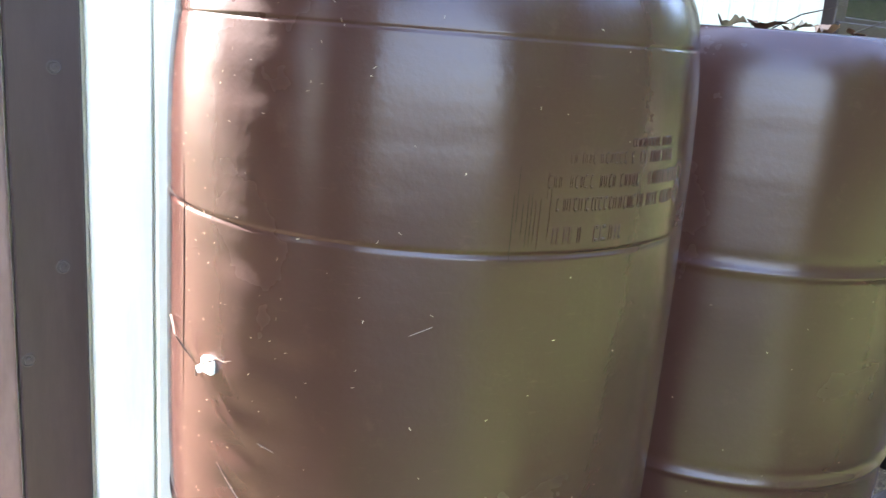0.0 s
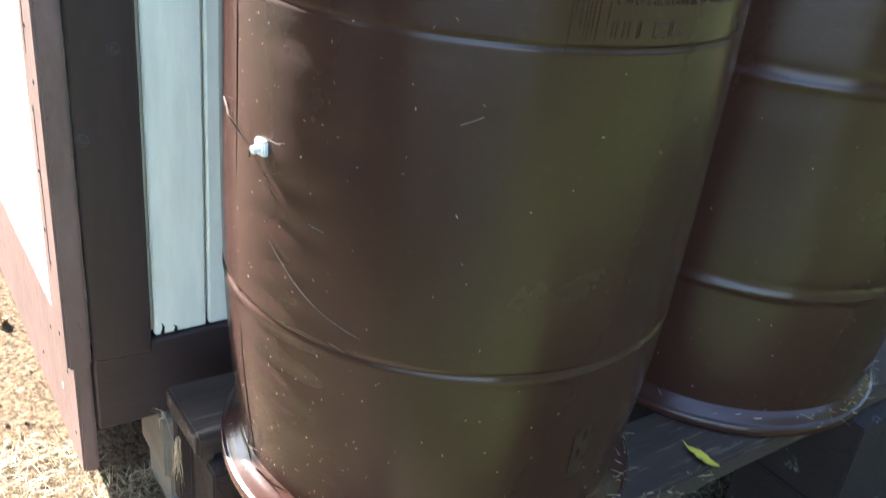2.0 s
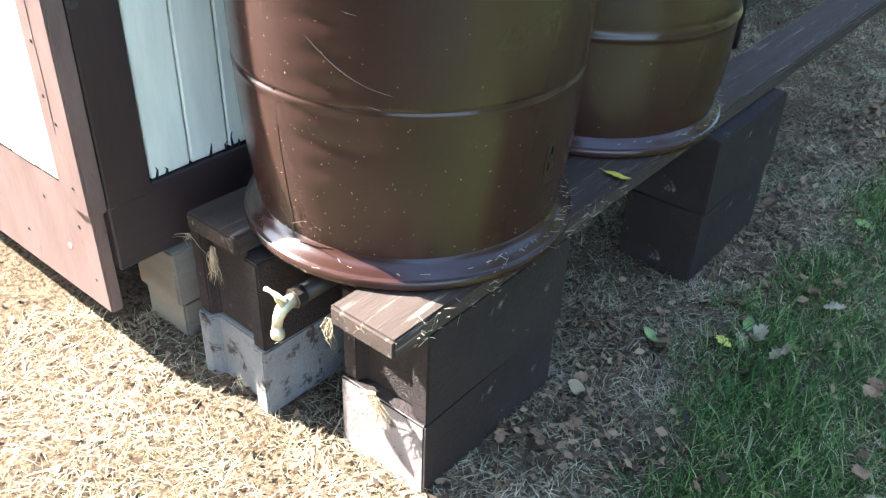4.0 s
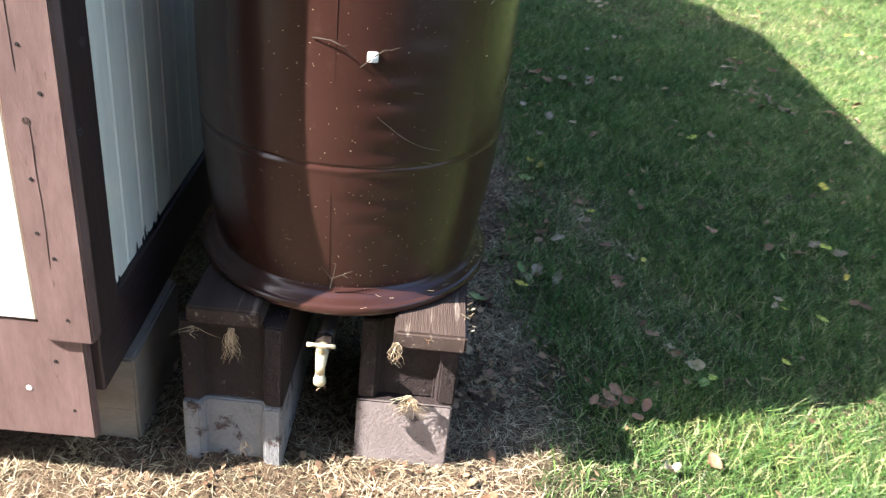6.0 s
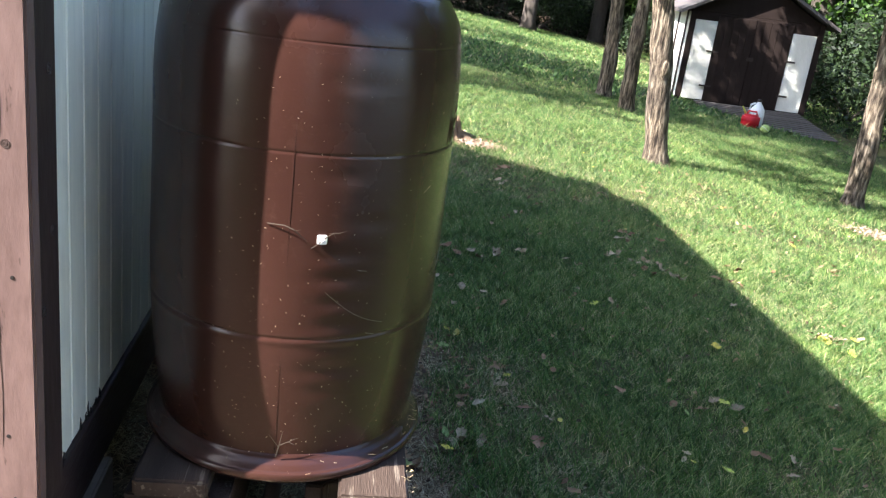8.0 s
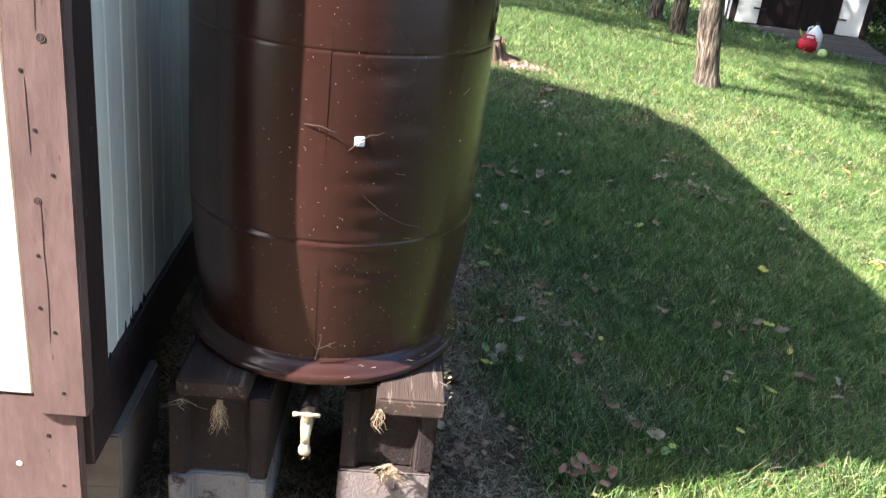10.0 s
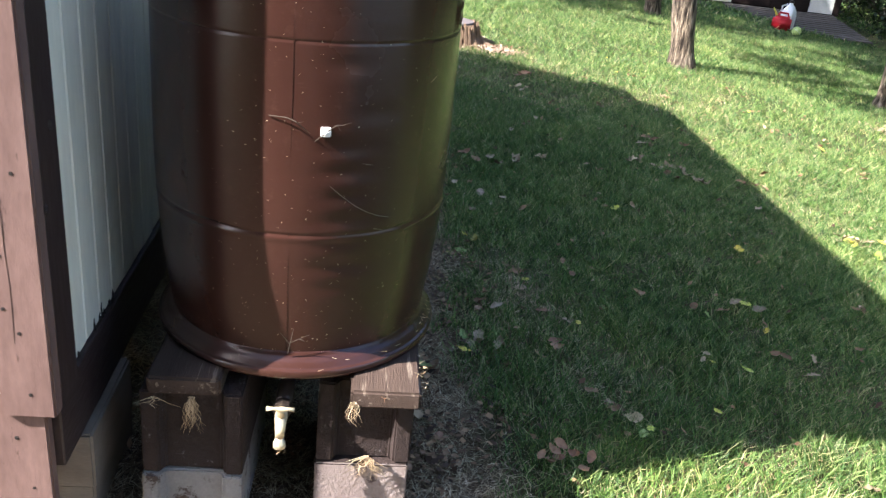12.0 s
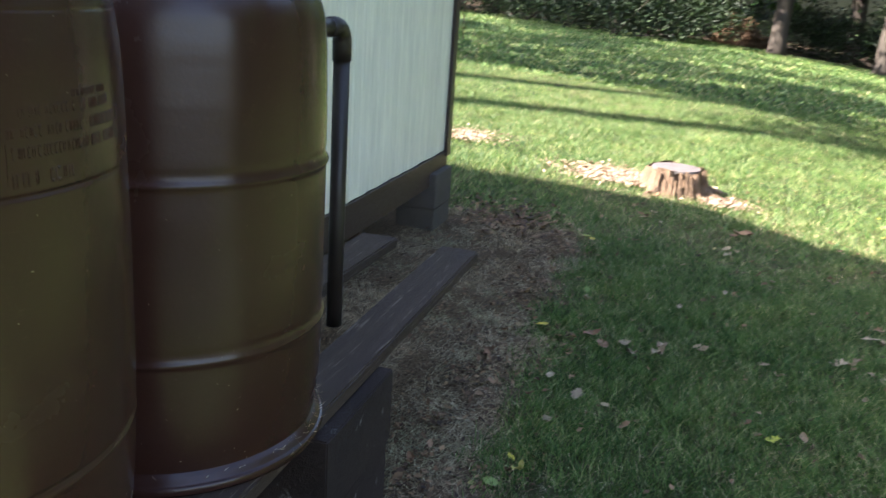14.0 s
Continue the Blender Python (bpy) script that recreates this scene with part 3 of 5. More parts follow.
def on_drum(c, knots, ang, z, out=0.0):
    """A point on a drum's wall at an angle in degrees and a height above the planks."""
    r = r_at(knots, z) + out
    return Vector((c[0] + r * math.cos(radians(ang)), c[1] + r * math.sin(radians(ang)), PLANK_TOP + z))


RIM = [(0.262, 0.050), (0.2655, 0.042), (0.269, 0.037), (0.2735, 0.0345), (0.2785, 0.0300), (0.2835, 0.0230), (0.2865, 0.0195), (0.2885, 0.0200), (0.2905, 0.0180), (0.2915, 0.0125), (0.2908, 0.0065), (0.2885, 0.0020), (0.284, 0.0), (0.25, 0.0)]


def build_barrel_one():
    b = thing("rain_barrel", (BC1[0], BC1[1], PLANK_TOP), "glossy brown painted plastic drum standing upside down on planks", "barrel", "rain barrels")
    hoops = ((0.298, -0.0016, 0.0035), (0.290, 0.0010, 0.006), (0.637, -0.0014, 0.0026), (0.818, -0.0007, 0.0018))
    dents = [(-163, 0.46 - 0.045 * i, 9 + 2 * (i % 2), 0.014, -0.0026) for i in range(7)] + [(-160, 0.23, 14, 0.03, -0.0030), (-158, 0.13, 12, 0.03, -0.0020), (-85, 0.18, 5, 0.02, -0.0015), (-150, 0.52, 8, 0.012, -0.0014), (-165, 0.60, 10, 0.014, -0.0014), (-160, 0.76, 12, 0.016, -0.0012)]
    cap = [(0.243, 0.903), (0.236, 0.905), (0.232, 0.900), (0.10, 0.898), (0.0, 0.898)]
    body = drum(body_rings(R1, hoops, dents), cap, M_BARREL, b)
    part("rim", turned(RIM, 128), M_BARREL, b, "glossy flared foot ring", True)
    seam = [on_drum((0, 0), R1, 179.3, 0.05 + 0.83 * k / 40, -0.0003) - Vector((0, 0, PLANK_TOP)) for k in range(41)]
    part("mould_seam", tube(seam, 0.0006, 6), M_BARREL, b, "faint upright mould seam", True)
    # raised moulded lettering, too worn to be read: small bars in rows
    bm = bmesh.new()
    rng = random.Random(5)

    def bar(a, z, wa, hz, out=0.0007):
        vs = []
        for da, dz in ((-wa, -hz), (wa, -hz), (wa, hz), (-wa, hz)):
            vs.append([on_drum((0, 0), R1, a + da * s, z + dz * s, o) - Vector((0, 0, PLANK_TOP)) for s, o in ((1.15, -0.0003), (0.55, out))])
        lo, hi = [bm.verts.new(v[0]) for v in vs], [bm.verts.new(v[1]) for v in vs]
        bm.faces.new(hi)
        for i in range(4):
            bm.faces.new((lo[i], lo[(i + 1) % 4], hi[(i + 1) % 4], hi[i]))
    for z, hz, a0, a1, wide in ((0.655, 0.0075, -104, -88, 1.1), (0.682, 0.0065, -104, -72, 0.55), (0.702, 0.0065, -106, -71, 0.55), (0.722, 0.0055, -102, -74, 0.5), (0.735, 0.004, -88, -74, 0.4)):
        a = a0
        while a < a1:
            w = wide * rng.uniform(0.45, 1.0)
            if rng.random() < 0.86:
                if rng.random() < 0.5:
                    bar(a, z, w * 0.35, hz)
                    bar(a + w * 0.9, z + hz * 0.8, w * 0.55, hz * 0.2)
                    bar(a + w * 0.9, z - hz * 0.8, w * 0.55, hz * 0.2)
                else:
                    bar(a, z, w * 0.3, hz)
                    bar(a + w, z, w * 0.3, hz)
            a += w * 2.6
    for i in range(9):
        bar(-112 + i * 0.85 + rng.uniform(-0.2, 0.2), 0.685 + rng.uniform(-0.02, 0.02), 0.06, rng.uniform(0.012, 0.035), 0.0007)
    for z in (0.682, 0.702):
        for k in range(12):
            t = 2 * math.pi * k / 12
            bar(-69.5 + 1.5 * math.cos(t), z + 0.009 * math.sin(t), 0.35, 0.0016)
    part("moulded_marking", bm, M_BARREL, b, "worn raised moulding rows")
    for a0, z0, a1, z1, sag in ((-167, 0.392, -143, 0.322, -0.012), (-150, 0.305, -146, 0.300, 0), (-128, 0.562, -124, 0.572, 0), (-156, 0.432, -152, 0.428, 0)):
        pts = [on_drum((0, 0), R1, a0 + (a1 - a0) * k / 10, z0 + (z1 - z0) * k / 10 + sag * math.sin(math.pi * k / 10), 0.0002) - Vector((0, 0, PLANK_TOP)) for k in range(11)]
        part("scratch", tube(pts, [0.0002] + [0.0004] * 9 + [0.0002], 5), M_SCRATCH, b, "pale scratch in the paint")
    bm = bmesh.new()
    grid = [[bm.verts.new(on_drum((0, 0), R1, -91 + 5 * i / 4 + 1.4 * (1 - j / 6), 0.130 + 0.082 * j / 6, 0.0004) - Vector((0, 0, PLANK_TOP))) for i in range(5)] for j in range(7)]
    for j in range(6):
        for i in range(4):
            if (i, j) not in ((1, 2), (2, 4), (0, 5), (3, 1)):
                bm.faces.new((grid[j][i], grid[j][i + 1], grid[j + 1][i + 1], grid[j + 1][i]))
    part("label_residue", bm, M_RESIDUE, b, "faint torn label residue")
    return b


def build_barrel_two():
    b = thing("rain_barrel", (BC2[0], BC2[1], PLANK_TOP), "brown painted plastic drum with raised hoops and a littered top", "barrel", "rain barrels")
    hoops = ((0.244, 0.0038, 0.0066), (0.262, -0.0010, 0.007), (0.545, 0.0036, 0.0066), (0.563, -0.0010, 0.007))
    cap = [(0.2535, 0.8500), (0.249, 0.8510), (0.245, 0.8475), (0.242, 0.8375), (0.10, 0.8345), (0.0, 0.8345)]
    drum(body_rings(R2, hoops), cap, M_BARREL, b)
    part("rim", turned(RIM, 128), M_BARREL, b, "glossy flared foot ring", True)
    return b


def build_pipe():
    p = thing("overflow_pipe", (1.88, 0.745, 0.435), "dark brown overflow pipe with an elbow beside the barrel", "pipe")
    part("downpipe", tube([(0, 0, 0), (0, 0, 0.3), (0, 0, 0.750)], 0.021, 20), M_PIPE, p, smooth=True)
    bend = [(-0.045 * (1 - math.cos(a)), 0, 0.750 + 0.045 * math.sin(a)) for a in (0, 0.3, 0.6, 0.9, 1.2, 1.5708)]
    part("elbow", tube([(0, 0, 0.710)] + bend + [(-0.085, 0, 0.795)], 0.0242, 20), M_PIPE, p, "moulded elbow fitting", True)
    part("feed_pipe", tube([(-0.08, 0, 0.795), (-0.24, 0.012, 0.795), (-0.425, 0.022, 0.79)], 0.021, 20), M_PIPE, p, smooth=True)


def build_spigot():
    s = thing("spigot", (0.302, 0.797, 0.396), "tarnished brass garden spigot under the barrel", "spigot")
    part("pipe", tube([(0.20, -0.005, 0.075), (0.20, -0.005, 0.02), (0.19, -0.005, 0.008), (0.12, -0.002, 0.003), (0.03, 0, 0)], 0.0165, 14), M_PIPE, s, "dark plastic feed pipe", True)
    part("collar", tube([(0.04, 0, 0), (0.02, 0, 0)], 0.0185, 8), M_PIPE, s, "hexagonal dark collar")
    part("valve_body", tube([(0.022, 0, 0), (0.012, 0, 0), (0.004, 0, -0.002), (-0.006, 0, -0.008), (-0.014, 0, -0.020), (-0.018, 0, -0.036)], [0.0105, 0.0115, 0.0122, 0.0112, 0.0095, 0.0088], 16), M_BRASS, s, smooth=True)
    part("stem", tube([(-0.002, 0, 0.002), (-0.010, 0, 0.018), (-0.013, 0, 0.026)], [0.008, 0.007, 0.005], 12), M_BRASS, s, smooth=True)
    part("handle", tube([(-0.014, -0.026, 0.027), (-0.014, -0.013, 0.028), (-0.014, 0, 0.0265), (-0.014, 0.013, 0.028), (-0.014, 0.026, 0.027)], [0.0048, 0.0034, 0.0056, 0.0034, 0.0048], 12), M_BRASS, s, "cast wing handle", True)
    part("nozzle", turned([(0.0088, 0), (0.0088, -0.010), (0.0118, -0.012), (0.0118, -0.022), (0.0100, -0.024), (0.0085, -0.024), (0.0075, -0.008)], 18, (-0.018, 0, -0.034)), M_BRASS, s, "threaded hose nozzle", True)


# ---------------------------------------------------------------- plants and litter
def blades(name, xs, ys, heights, widths, lean, material, label, category, flat=0.0, two=True, z0=None, seed=1):
    """Tapered blades as one mesh: each a bent strip of one or two steps."""
    rng = np.random.default_rng(seed)
    n = len(xs)
    a = rng.uniform(0, 2 * math.pi, n)
    b = rng.uniform(0, 2 * math.pi, n)
    base = np.stack([xs, ys, (soil_z(xs, ys) if z0 is None else z0) - 0.004], -1)
    side = np.stack([np.cos(a), np.sin(a), np.zeros(n)], -1) * widths[:, None] / 2
    bend = np.stack([np.cos(b), np.sin(b), np.zeros(n)], -1) * (heights * lean)[:, None]
    up = np.stack([np.zeros(n), np.zeros(n), heights * (1 - flat)], -1)
    if two:
        mid = base + up * 0.58 + bend * 0.33
        tip = base + up + bend
        V = np.stack([base - side, base + side, mid + side * 0.75, mid - side * 0.75, tip], 1).reshape(-1, 3)
        i = np.arange(n)[:, None] * 5
        F = (i + np.array([0, 1, 2, 0, 2, 3, 3, 2, 4])[None]).reshape(-1)
    else:
        tip = base + up + bend
        V = np.stack([base - side, base + side, tip], 1).reshape(-1, 3)
        F = (np.arange(n)[:, None] * 3 + np.array([0, 1, 2])[None]).reshape(-1)
    return mesh_from(name, V, F, 3, material, "stuff", label, category)


def wobble(x, y, s, seed):
    """Cheap smooth variation between about -1 and 1."""
    return (np.sin(x * s + seed) * np.cos(y * s * 1.3 + seed * 2) + np.sin(x * s * 2.3 + y * s * 1.7 + seed * 3) * 0.6 + np.sin(y * s * 3.9 - x * s * 2.9 + seed) * 0.4) / 1.6


def dry_share(x, y):
    """0 in the lawn, 1 in the dead strip along the shed and on the sunny patch before its corner."""
    edge = 0.24 + 0.035 * x + 0.06 * wobble(x, y, 3.1, 1.0) + 0.05 * wobble(x, y, 11.0, 4.0)
    strip = np.clip((y - edge) / 0.16 + 0.5, 0, 1) * np.clip((4.85 - x) / 0.3, 0, 1)
    thin = 0.75 * np.exp(-((x - 1.7) / 0.40) ** 2 - ((y - 0.10) / 0.17) ** 2) + 0.5 * np.exp(-((x - 1.05) / 0.2) ** 2 - ((y - 0.0) / 0.2) ** 2)
    return np.clip(np.maximum(strip, thin), 0, 1)


def build_grass():
    rng = np.random.default_rng(11)

    def spread(n, x0, x1, y0, y1):
        return rng.uniform(x0, x1, n), rng.uniform(y0, y1, n)

    # near lawn
    x, y = spread(520000, -0.5, 4.6, -3.0, 0.75)
    keep = (rng.random(len(x)) > dry_share(x, y)) & (rng.random(len(x)) < 0.72 + 0.25 * wobble(x, y, 5.0, 2.0) + 0.28 * wobble(x, y, 19.0, 3.0)) & (y < 0.75)
    keep &= rng.random(len(x)) < np.clip(1.5 - 0.18 * np.hypot(x + 0.5, y - 0.2), 0.45, 1)
    x, y = x[keep], y[keep]
    h = (0.030 + 0.040 * rng.random(len(x))) * (1 + 0.28 * wobble(x, y, 2.2, 7.0) + 0.25 * wobble(x, y, 16.0, 5.0))
    blades("lawn_grass", x, y, h, 0.0019 + 0.0016 * rng.random(len(x)), 0.75, M_GRASS, "short green mown lawn grass in uneven tufts", "grass", 0.15, True, None, 21)
    # middle lawn
    x, y = spread(760000, 3.8, 13.5, -9.0, 5.5)
    keep = (rng.random(len(x)) < np.clip(1.5 - 0.12 * (x - 3.8), 0.3, 1)) & ((x > 4.6) | (y < -2.9)) & (rng.random(len(x)) > 0.8 * dry_share(x, y))
    keep &= rng.random(len(x)) < 0.74 + 0.25 * wobble(x, y, 3.0, 5.0) + 0.25 * wobble(x, y, 11.0, 6.0)
    x, y = x[keep], y[keep]
    h = (0.035 + 0.040 * rng.random(len(x))) * (1 + 0.25 * wobble(x, y, 1.5, 3.0))
    blades("lawn_grass", x, y, h, 0.0034 + 0.0032 * rng.random(len(x)), 0.8, M_GRASS, "short green lawn grass farther out", "grass", 0.1, False, None, 22)
    x, y = spread(70000, -0.5, 4.6, -6.5, -3.0)
    blades("lawn_grass", x, y, 0.035 + 0.04 * rng.random(len(x)), 0.006 + 0.004 * rng.random(len(x)), 0.8, M_GRASS, "short green lawn grass beside the shed", "grass", 0.1, False, None, 25)
    # far lawn
    x, y = spread(150000, 13.0, 34.0, -16.0, 14.0)
    blades("lawn_grass", x, y, 0.04 + 0.06 * rng.random(len(x)), 0.02 + 0.02 * rng.random(len(x)), 0.9, M_GRASS, "far lawn grass under the trees", "grass", 0.1, False, None, 23)
    # lawn before the shed
    x, y = spread(90000, -9.0, -0.5, -6.5, 6.0)
    keep = (x < -1.3) | (y < 0.1)
    x, y = x[keep], y[keep]
    blades("lawn_grass", x, y, 0.04 + 0.04 * rng.random(len(x)), 0.012 + 0.008 * rng.random(len(x)), 0.9, M_GRASS, "green lawn grass before the shed front", "grass", 0.1, False, None, 27)
    # straw
    x, y = spread(260000, -1.2, 4.8, -0.3, 1.45)
    keep = (rng.random(len(x)) < dry_share(x, y) * 0.95) & ~((x > 0.25) & (y > 1.30))
    keep &= rng.random(len(x)) < np.where(x > 0.45, np.clip(1.0 - 0.15 * x, 0.42, 0.85) + 0.50 * wobble(x, y, 7.0, 9.0), 0.7 + 0.35 * wobble(x, y, 6.0, 9.0))
    x, y = x[keep], y[keep]
    L = 0.02 + 0.035 * rng.random(len(x))
    blades("dead_grass", x, y, L, 0.0014 + 0.0012 * rng.random(len(x)), 1.0, M_STRAW, "flattened dead straw-coloured grass", "dead grass", 0.62, True, None, 24)
    x, y = spread(60000, -0.5, 6.0, -2.5, 0.6)
    blades("dead_grass", x, y, 0.02 + 0.04 * rng.random(len(x)), 0.0016 + 0.001 * rng.random(len(x)), 1.1, M_STRAW, "scattered dry clippings among the lawn", "dead grass", 0.55, True, None, 26)


def leaf_mesh(length, width, lobes, curl, seed):
    """A curled leaf: a veined fan of quads either side of a midrib, with a stalk."""
    rng = random.Random(seed)
    bm = bmesh.new()
    n = 12
    mid, left, right = [], [], []
    for i in range(n + 1):
        t = i / n
        w = math.sin(math.pi * min(1, t * 0.93 + 0.04)) ** 0.75 * width / 2
        if lobes:
            w *= 0.62 + 0.42 * abs(math.sin(t * math.pi * lobes))
        w *= rng.uniform(0.9, 1.1)
        z = curl * length * (0.9 * (t - 0.5) ** 2 + 0.10 * math.sin(t * 7 + seed))
        lift = curl * w * rng.uniform(0.5, 1.1)
        mid.append(bm.verts.new((t * length - length / 2, 0, z)))
        left.append(bm.verts.new((t * length - length / 2 - w * 0.15, w, z + lift)))
        right.append(bm.verts.new((t * length - length / 2 - w * 0.15, -w, z + lift * rng.uniform(0.3, 1.2))))
    for i in range(n):
        bm.faces.new((mid[i], mid[i + 1], left[i + 1], left[i]))
        bm.faces.new((mid[i + 1], mid[i], right[i], right[i + 1]))
    tube([(-length / 2, 0, mid[0].co.z), (-length * 0.62, 0.003, mid[0].co.z + 0.002), (-length * 0.74, 0.006, mid[0].co.z)], 0.0009, 5, bm)
    me = bpy.data.meshes.new("fallen_leaf")
    bm.to_mesh(me)
    bm.free()
    me.shade_smooth()
    return me


LEAF_KINDS = {}


LOOSE = []


def drop_leaf(x, y, kind, size=1.0, rz=None, z=None, tilt=10, loose=False):
    looks = {"brown": (M_LEAF_BROWN, "curled brown dead leaf on the grass"), "yellow": (M_LEAF_YELLOW, "yellow fallen leaf on the grass"), "green": (M_LEAF_GREEN, "greenish fallen leaf lying flat"), "slim": (M_LEAF_YELLOW, "slender yellow leaf lying flat"), "pale": (M_LEAF_PALE, "pale dry curled oak leaf")}
    shape = random.randrange(4)
    if (kind, shape) not in LEAF_KINDS:
        dims = {"brown": (0.065, 0.042, 0, 0.5), "yellow": (0.058, 0.046, 3, 0.22), "green": (0.065, 0.038, 0, 0.25), "pale": (0.07, 0.04, 4, 0.7), "slim": (0.062, 0.019, 0, 0.2)}[kind]
        me = leaf_mesh(*dims[:3], dims[3] * (0.6 + 0.3 * shape), shape * 7 + len(kind))
        me.materials.append(looks[kind][0])
        LEAF_KINDS[(kind, shape)] = me
    top = gz(x, y) + (0.030 if dry_share(np.array([x]), np.array([y]))[0] < 0.5 else 0.012) if z is None else z
    m = pose(x, y, top, random.uniform(-tilt, tilt), random.uniform(-tilt, tilt), random.uniform(0, 360) if rz is None else rz) @ Matrix.Scale(size, 4)
    if loose:
        LOOSE.append((LEAF_KINDS[(kind, shape)], m))
        return None
    ob = new("fallen_leaf", LEAF_KINDS[(kind, shape)])
    ob.matrix_world = m
    return tagged(ob, looks[kind][1] if z is None else looks[kind][1].replace("on the grass", "caught on the plank").replace("lying flat", "lying on the plank"), "leaf", "fallen leaves")


def build_leaves():
    known = [(2.23, -0.99, "yellow", 1.0), (1.66, -0.78, "yellow", 0.9), (1.62, -0.82, "pale", 1.1), (1.66, -0.74, "pale", 0.9), (1.17, -0.59, "yellow", 0.75), (1.37, -0.04, "pale", 0.55), (1.23, 0.03, "brown", 0.7), (1.43, 0.04, "brown", 0.8), (1.19, 0.03, "brown", 0.7), (1.9, 0.27, "green", 0.9), (1.76, 0.07, "brown", 1.0), (1.80, 0.10, "brown", 0.8), (1.70, 0.05, "yellow", 0.6),
             (0.76, -0.12, "green", 0.7), (0.79, -0.15, "yellow", 0.5), (0.90, -0.06, "pale", 0.5), (1.28, -0.87, "pale", 0.6), (1.18, -0.82, "pale", 0.6), (0.91, -0.39, "yellow", 0.5), (3.73, -0.98, "pale", 1.2), (3.70, -1.03, "pale", 0.9), (3.24, -1.08, "pale", 1.3), (3.17, -1.12, "pale", 1.1), (3.13, -1.16, "pale", 1.0), (3.33, -1.04, "pale", 1.0), (2.85, -1.35, "pale", 0.9), (3.1, -0.12, "pale", 1.0), (3.03, -0.11, "pale", 1.1), (3.06, 0.02, "pale", 1.2), (3.08, 0.15, "brown", 1.2), (3.0, 0.1, "brown", 1.1), (2.97, -0.01, "pale", 1.0),
             (1.16, 0.30, "pale", 0.8), (1.13, 0.37, "pale", 0.6), (5.16, -0.47, "brown", 1.6), (5.2, -0.52, "brown", 1.3), (5.1, -0.43, "brown", 1.3), (3.31, -0.80, "pale", 1.2), (3.36, -0.86, "pale", 1.0), (3.15, -0.51, "pale", 0.6), (2.52, 0.13, "pale", 1.0), (2.29, 0.19, "pale", 0.7), (3.08, 0.35, "yellow", 0.9), (3.62, -0.17, "pale", 0.8), (4.02, 0.58, "pale", 0.6), (4.5, 0.37, "yellow", 1.0), (4.45, 0.33, "yellow", 0.8), (3.95, -0.37, "pale", 0.8),
             (1.04, 0.46, "green", 0.8), (1.12, 0.33, "yellow", 0.7), (1.19, 0.28, "pale", 0.9), (1.17, 0.22, "pale", 0.9), (1.40, 0.26, "brown", 0.6), (0.94, 0.55, "pale", 0.5), (1.42, 0.35, "brown", 0.6), (0.42, 0.04, "pale", 0.7), (0.46, -0.07, "brown", 0.7), (0.61, -0.70, "pale", 0.7)]
    for x, y, k, s in known:
        drop_leaf(x, y, k, s)
    for i in range(9):                                   # small brown heap
        drop_leaf(0.60 + random.gauss(0, 0.018), 0.145 + random.gauss(0, 0.026), "brown", random.uniform(0.45, 0.6), None, gz(0.6, 0.14) + 0.035 + 0.012 * (i % 3), 35)
    for i in range(12):                                  # yellow and pale heap in the sun
        drop_leaf(2.58 + random.gauss(0, 0.07), -1.70 + random.gauss(0, 0.06), ("yellow", "pale", "pale")[i % 3], random.uniform(0.8, 1.1), None, None, 30)
    rng = random.Random(9)
    for i in range(70):                                  # loose drifts of two to four leaves
        x, y = rng.uniform(0.5, 6.5), rng.uniform(-2.6, 0.35)
        for k in range(rng.choice((1, 2, 3, 4))):
            drop_leaf(x + rng.gauss(0, 0.05), y + rng.gauss(0, 0.05), rng.choice(("brown", "brown", "pale", "brown", "pale", "brown", "yellow", "green")), rng.uniform(0.4, 0.85), None, None, 25, k > 0)
    for i in range(120):
        x, y = rng.uniform(0.4, 9.0), rng.uniform(-3.6, 0.9)
        drop_leaf(x, y, rng.choice(("brown", "brown", "pale", "pale", "brown", "yellow")), rng.uniform(0.3, 0.65), None, None, 10, True)
    for i in range(60):
        x = rng.uniform(-0.5, 4.3)
        drop_leaf(x, rng.uniform(0.42, 0.52) if x > 0.25 else rng.uniform(0.5, 2.2), "brown", rng.uniform(0.35, 0.75), None, None, 30, i % 2 > 0)
    bm = bmesh.new()
    for me, m in LOOSE:                                  # the smallest leaves, past counting
        old = len(bm.verts)
        bm.from_mesh(me)
        bm.verts.ensure_lookup_table()
        bmesh.ops.transform(bm, matrix=m, verts=bm.verts[old:])
    tagged(link("small_leaves", bm, M_LOOSE, smooth=True), "small curled dead leaves strewn over the lawn", "leaves", "", "stuff")
    drop_leaf(0.928, 0.549, "slim", 0.9, -82, PLANK_TOP + 0.006, 4)
    drop_leaf(0.300, 0.610, "brown", 0.6, 20, PLANK_TOP - 0.012, 30)
    for x, y, k in ((1.02, 0.66, "brown"), (1.06, 0.64, "pale"), (1.10, 0.62, "brown"), (1.13, 0.60, "brown"), (1.27, 0.565, "brown"), (1.0, 0.70, "pale"), (1.3, 0.8, "brown"), (1.15, 0.9, "pale")):
        drop_leaf(x, y, k, rng.uniform(0.5, 0.8), None, PLANK_TOP + 0.852, 20)


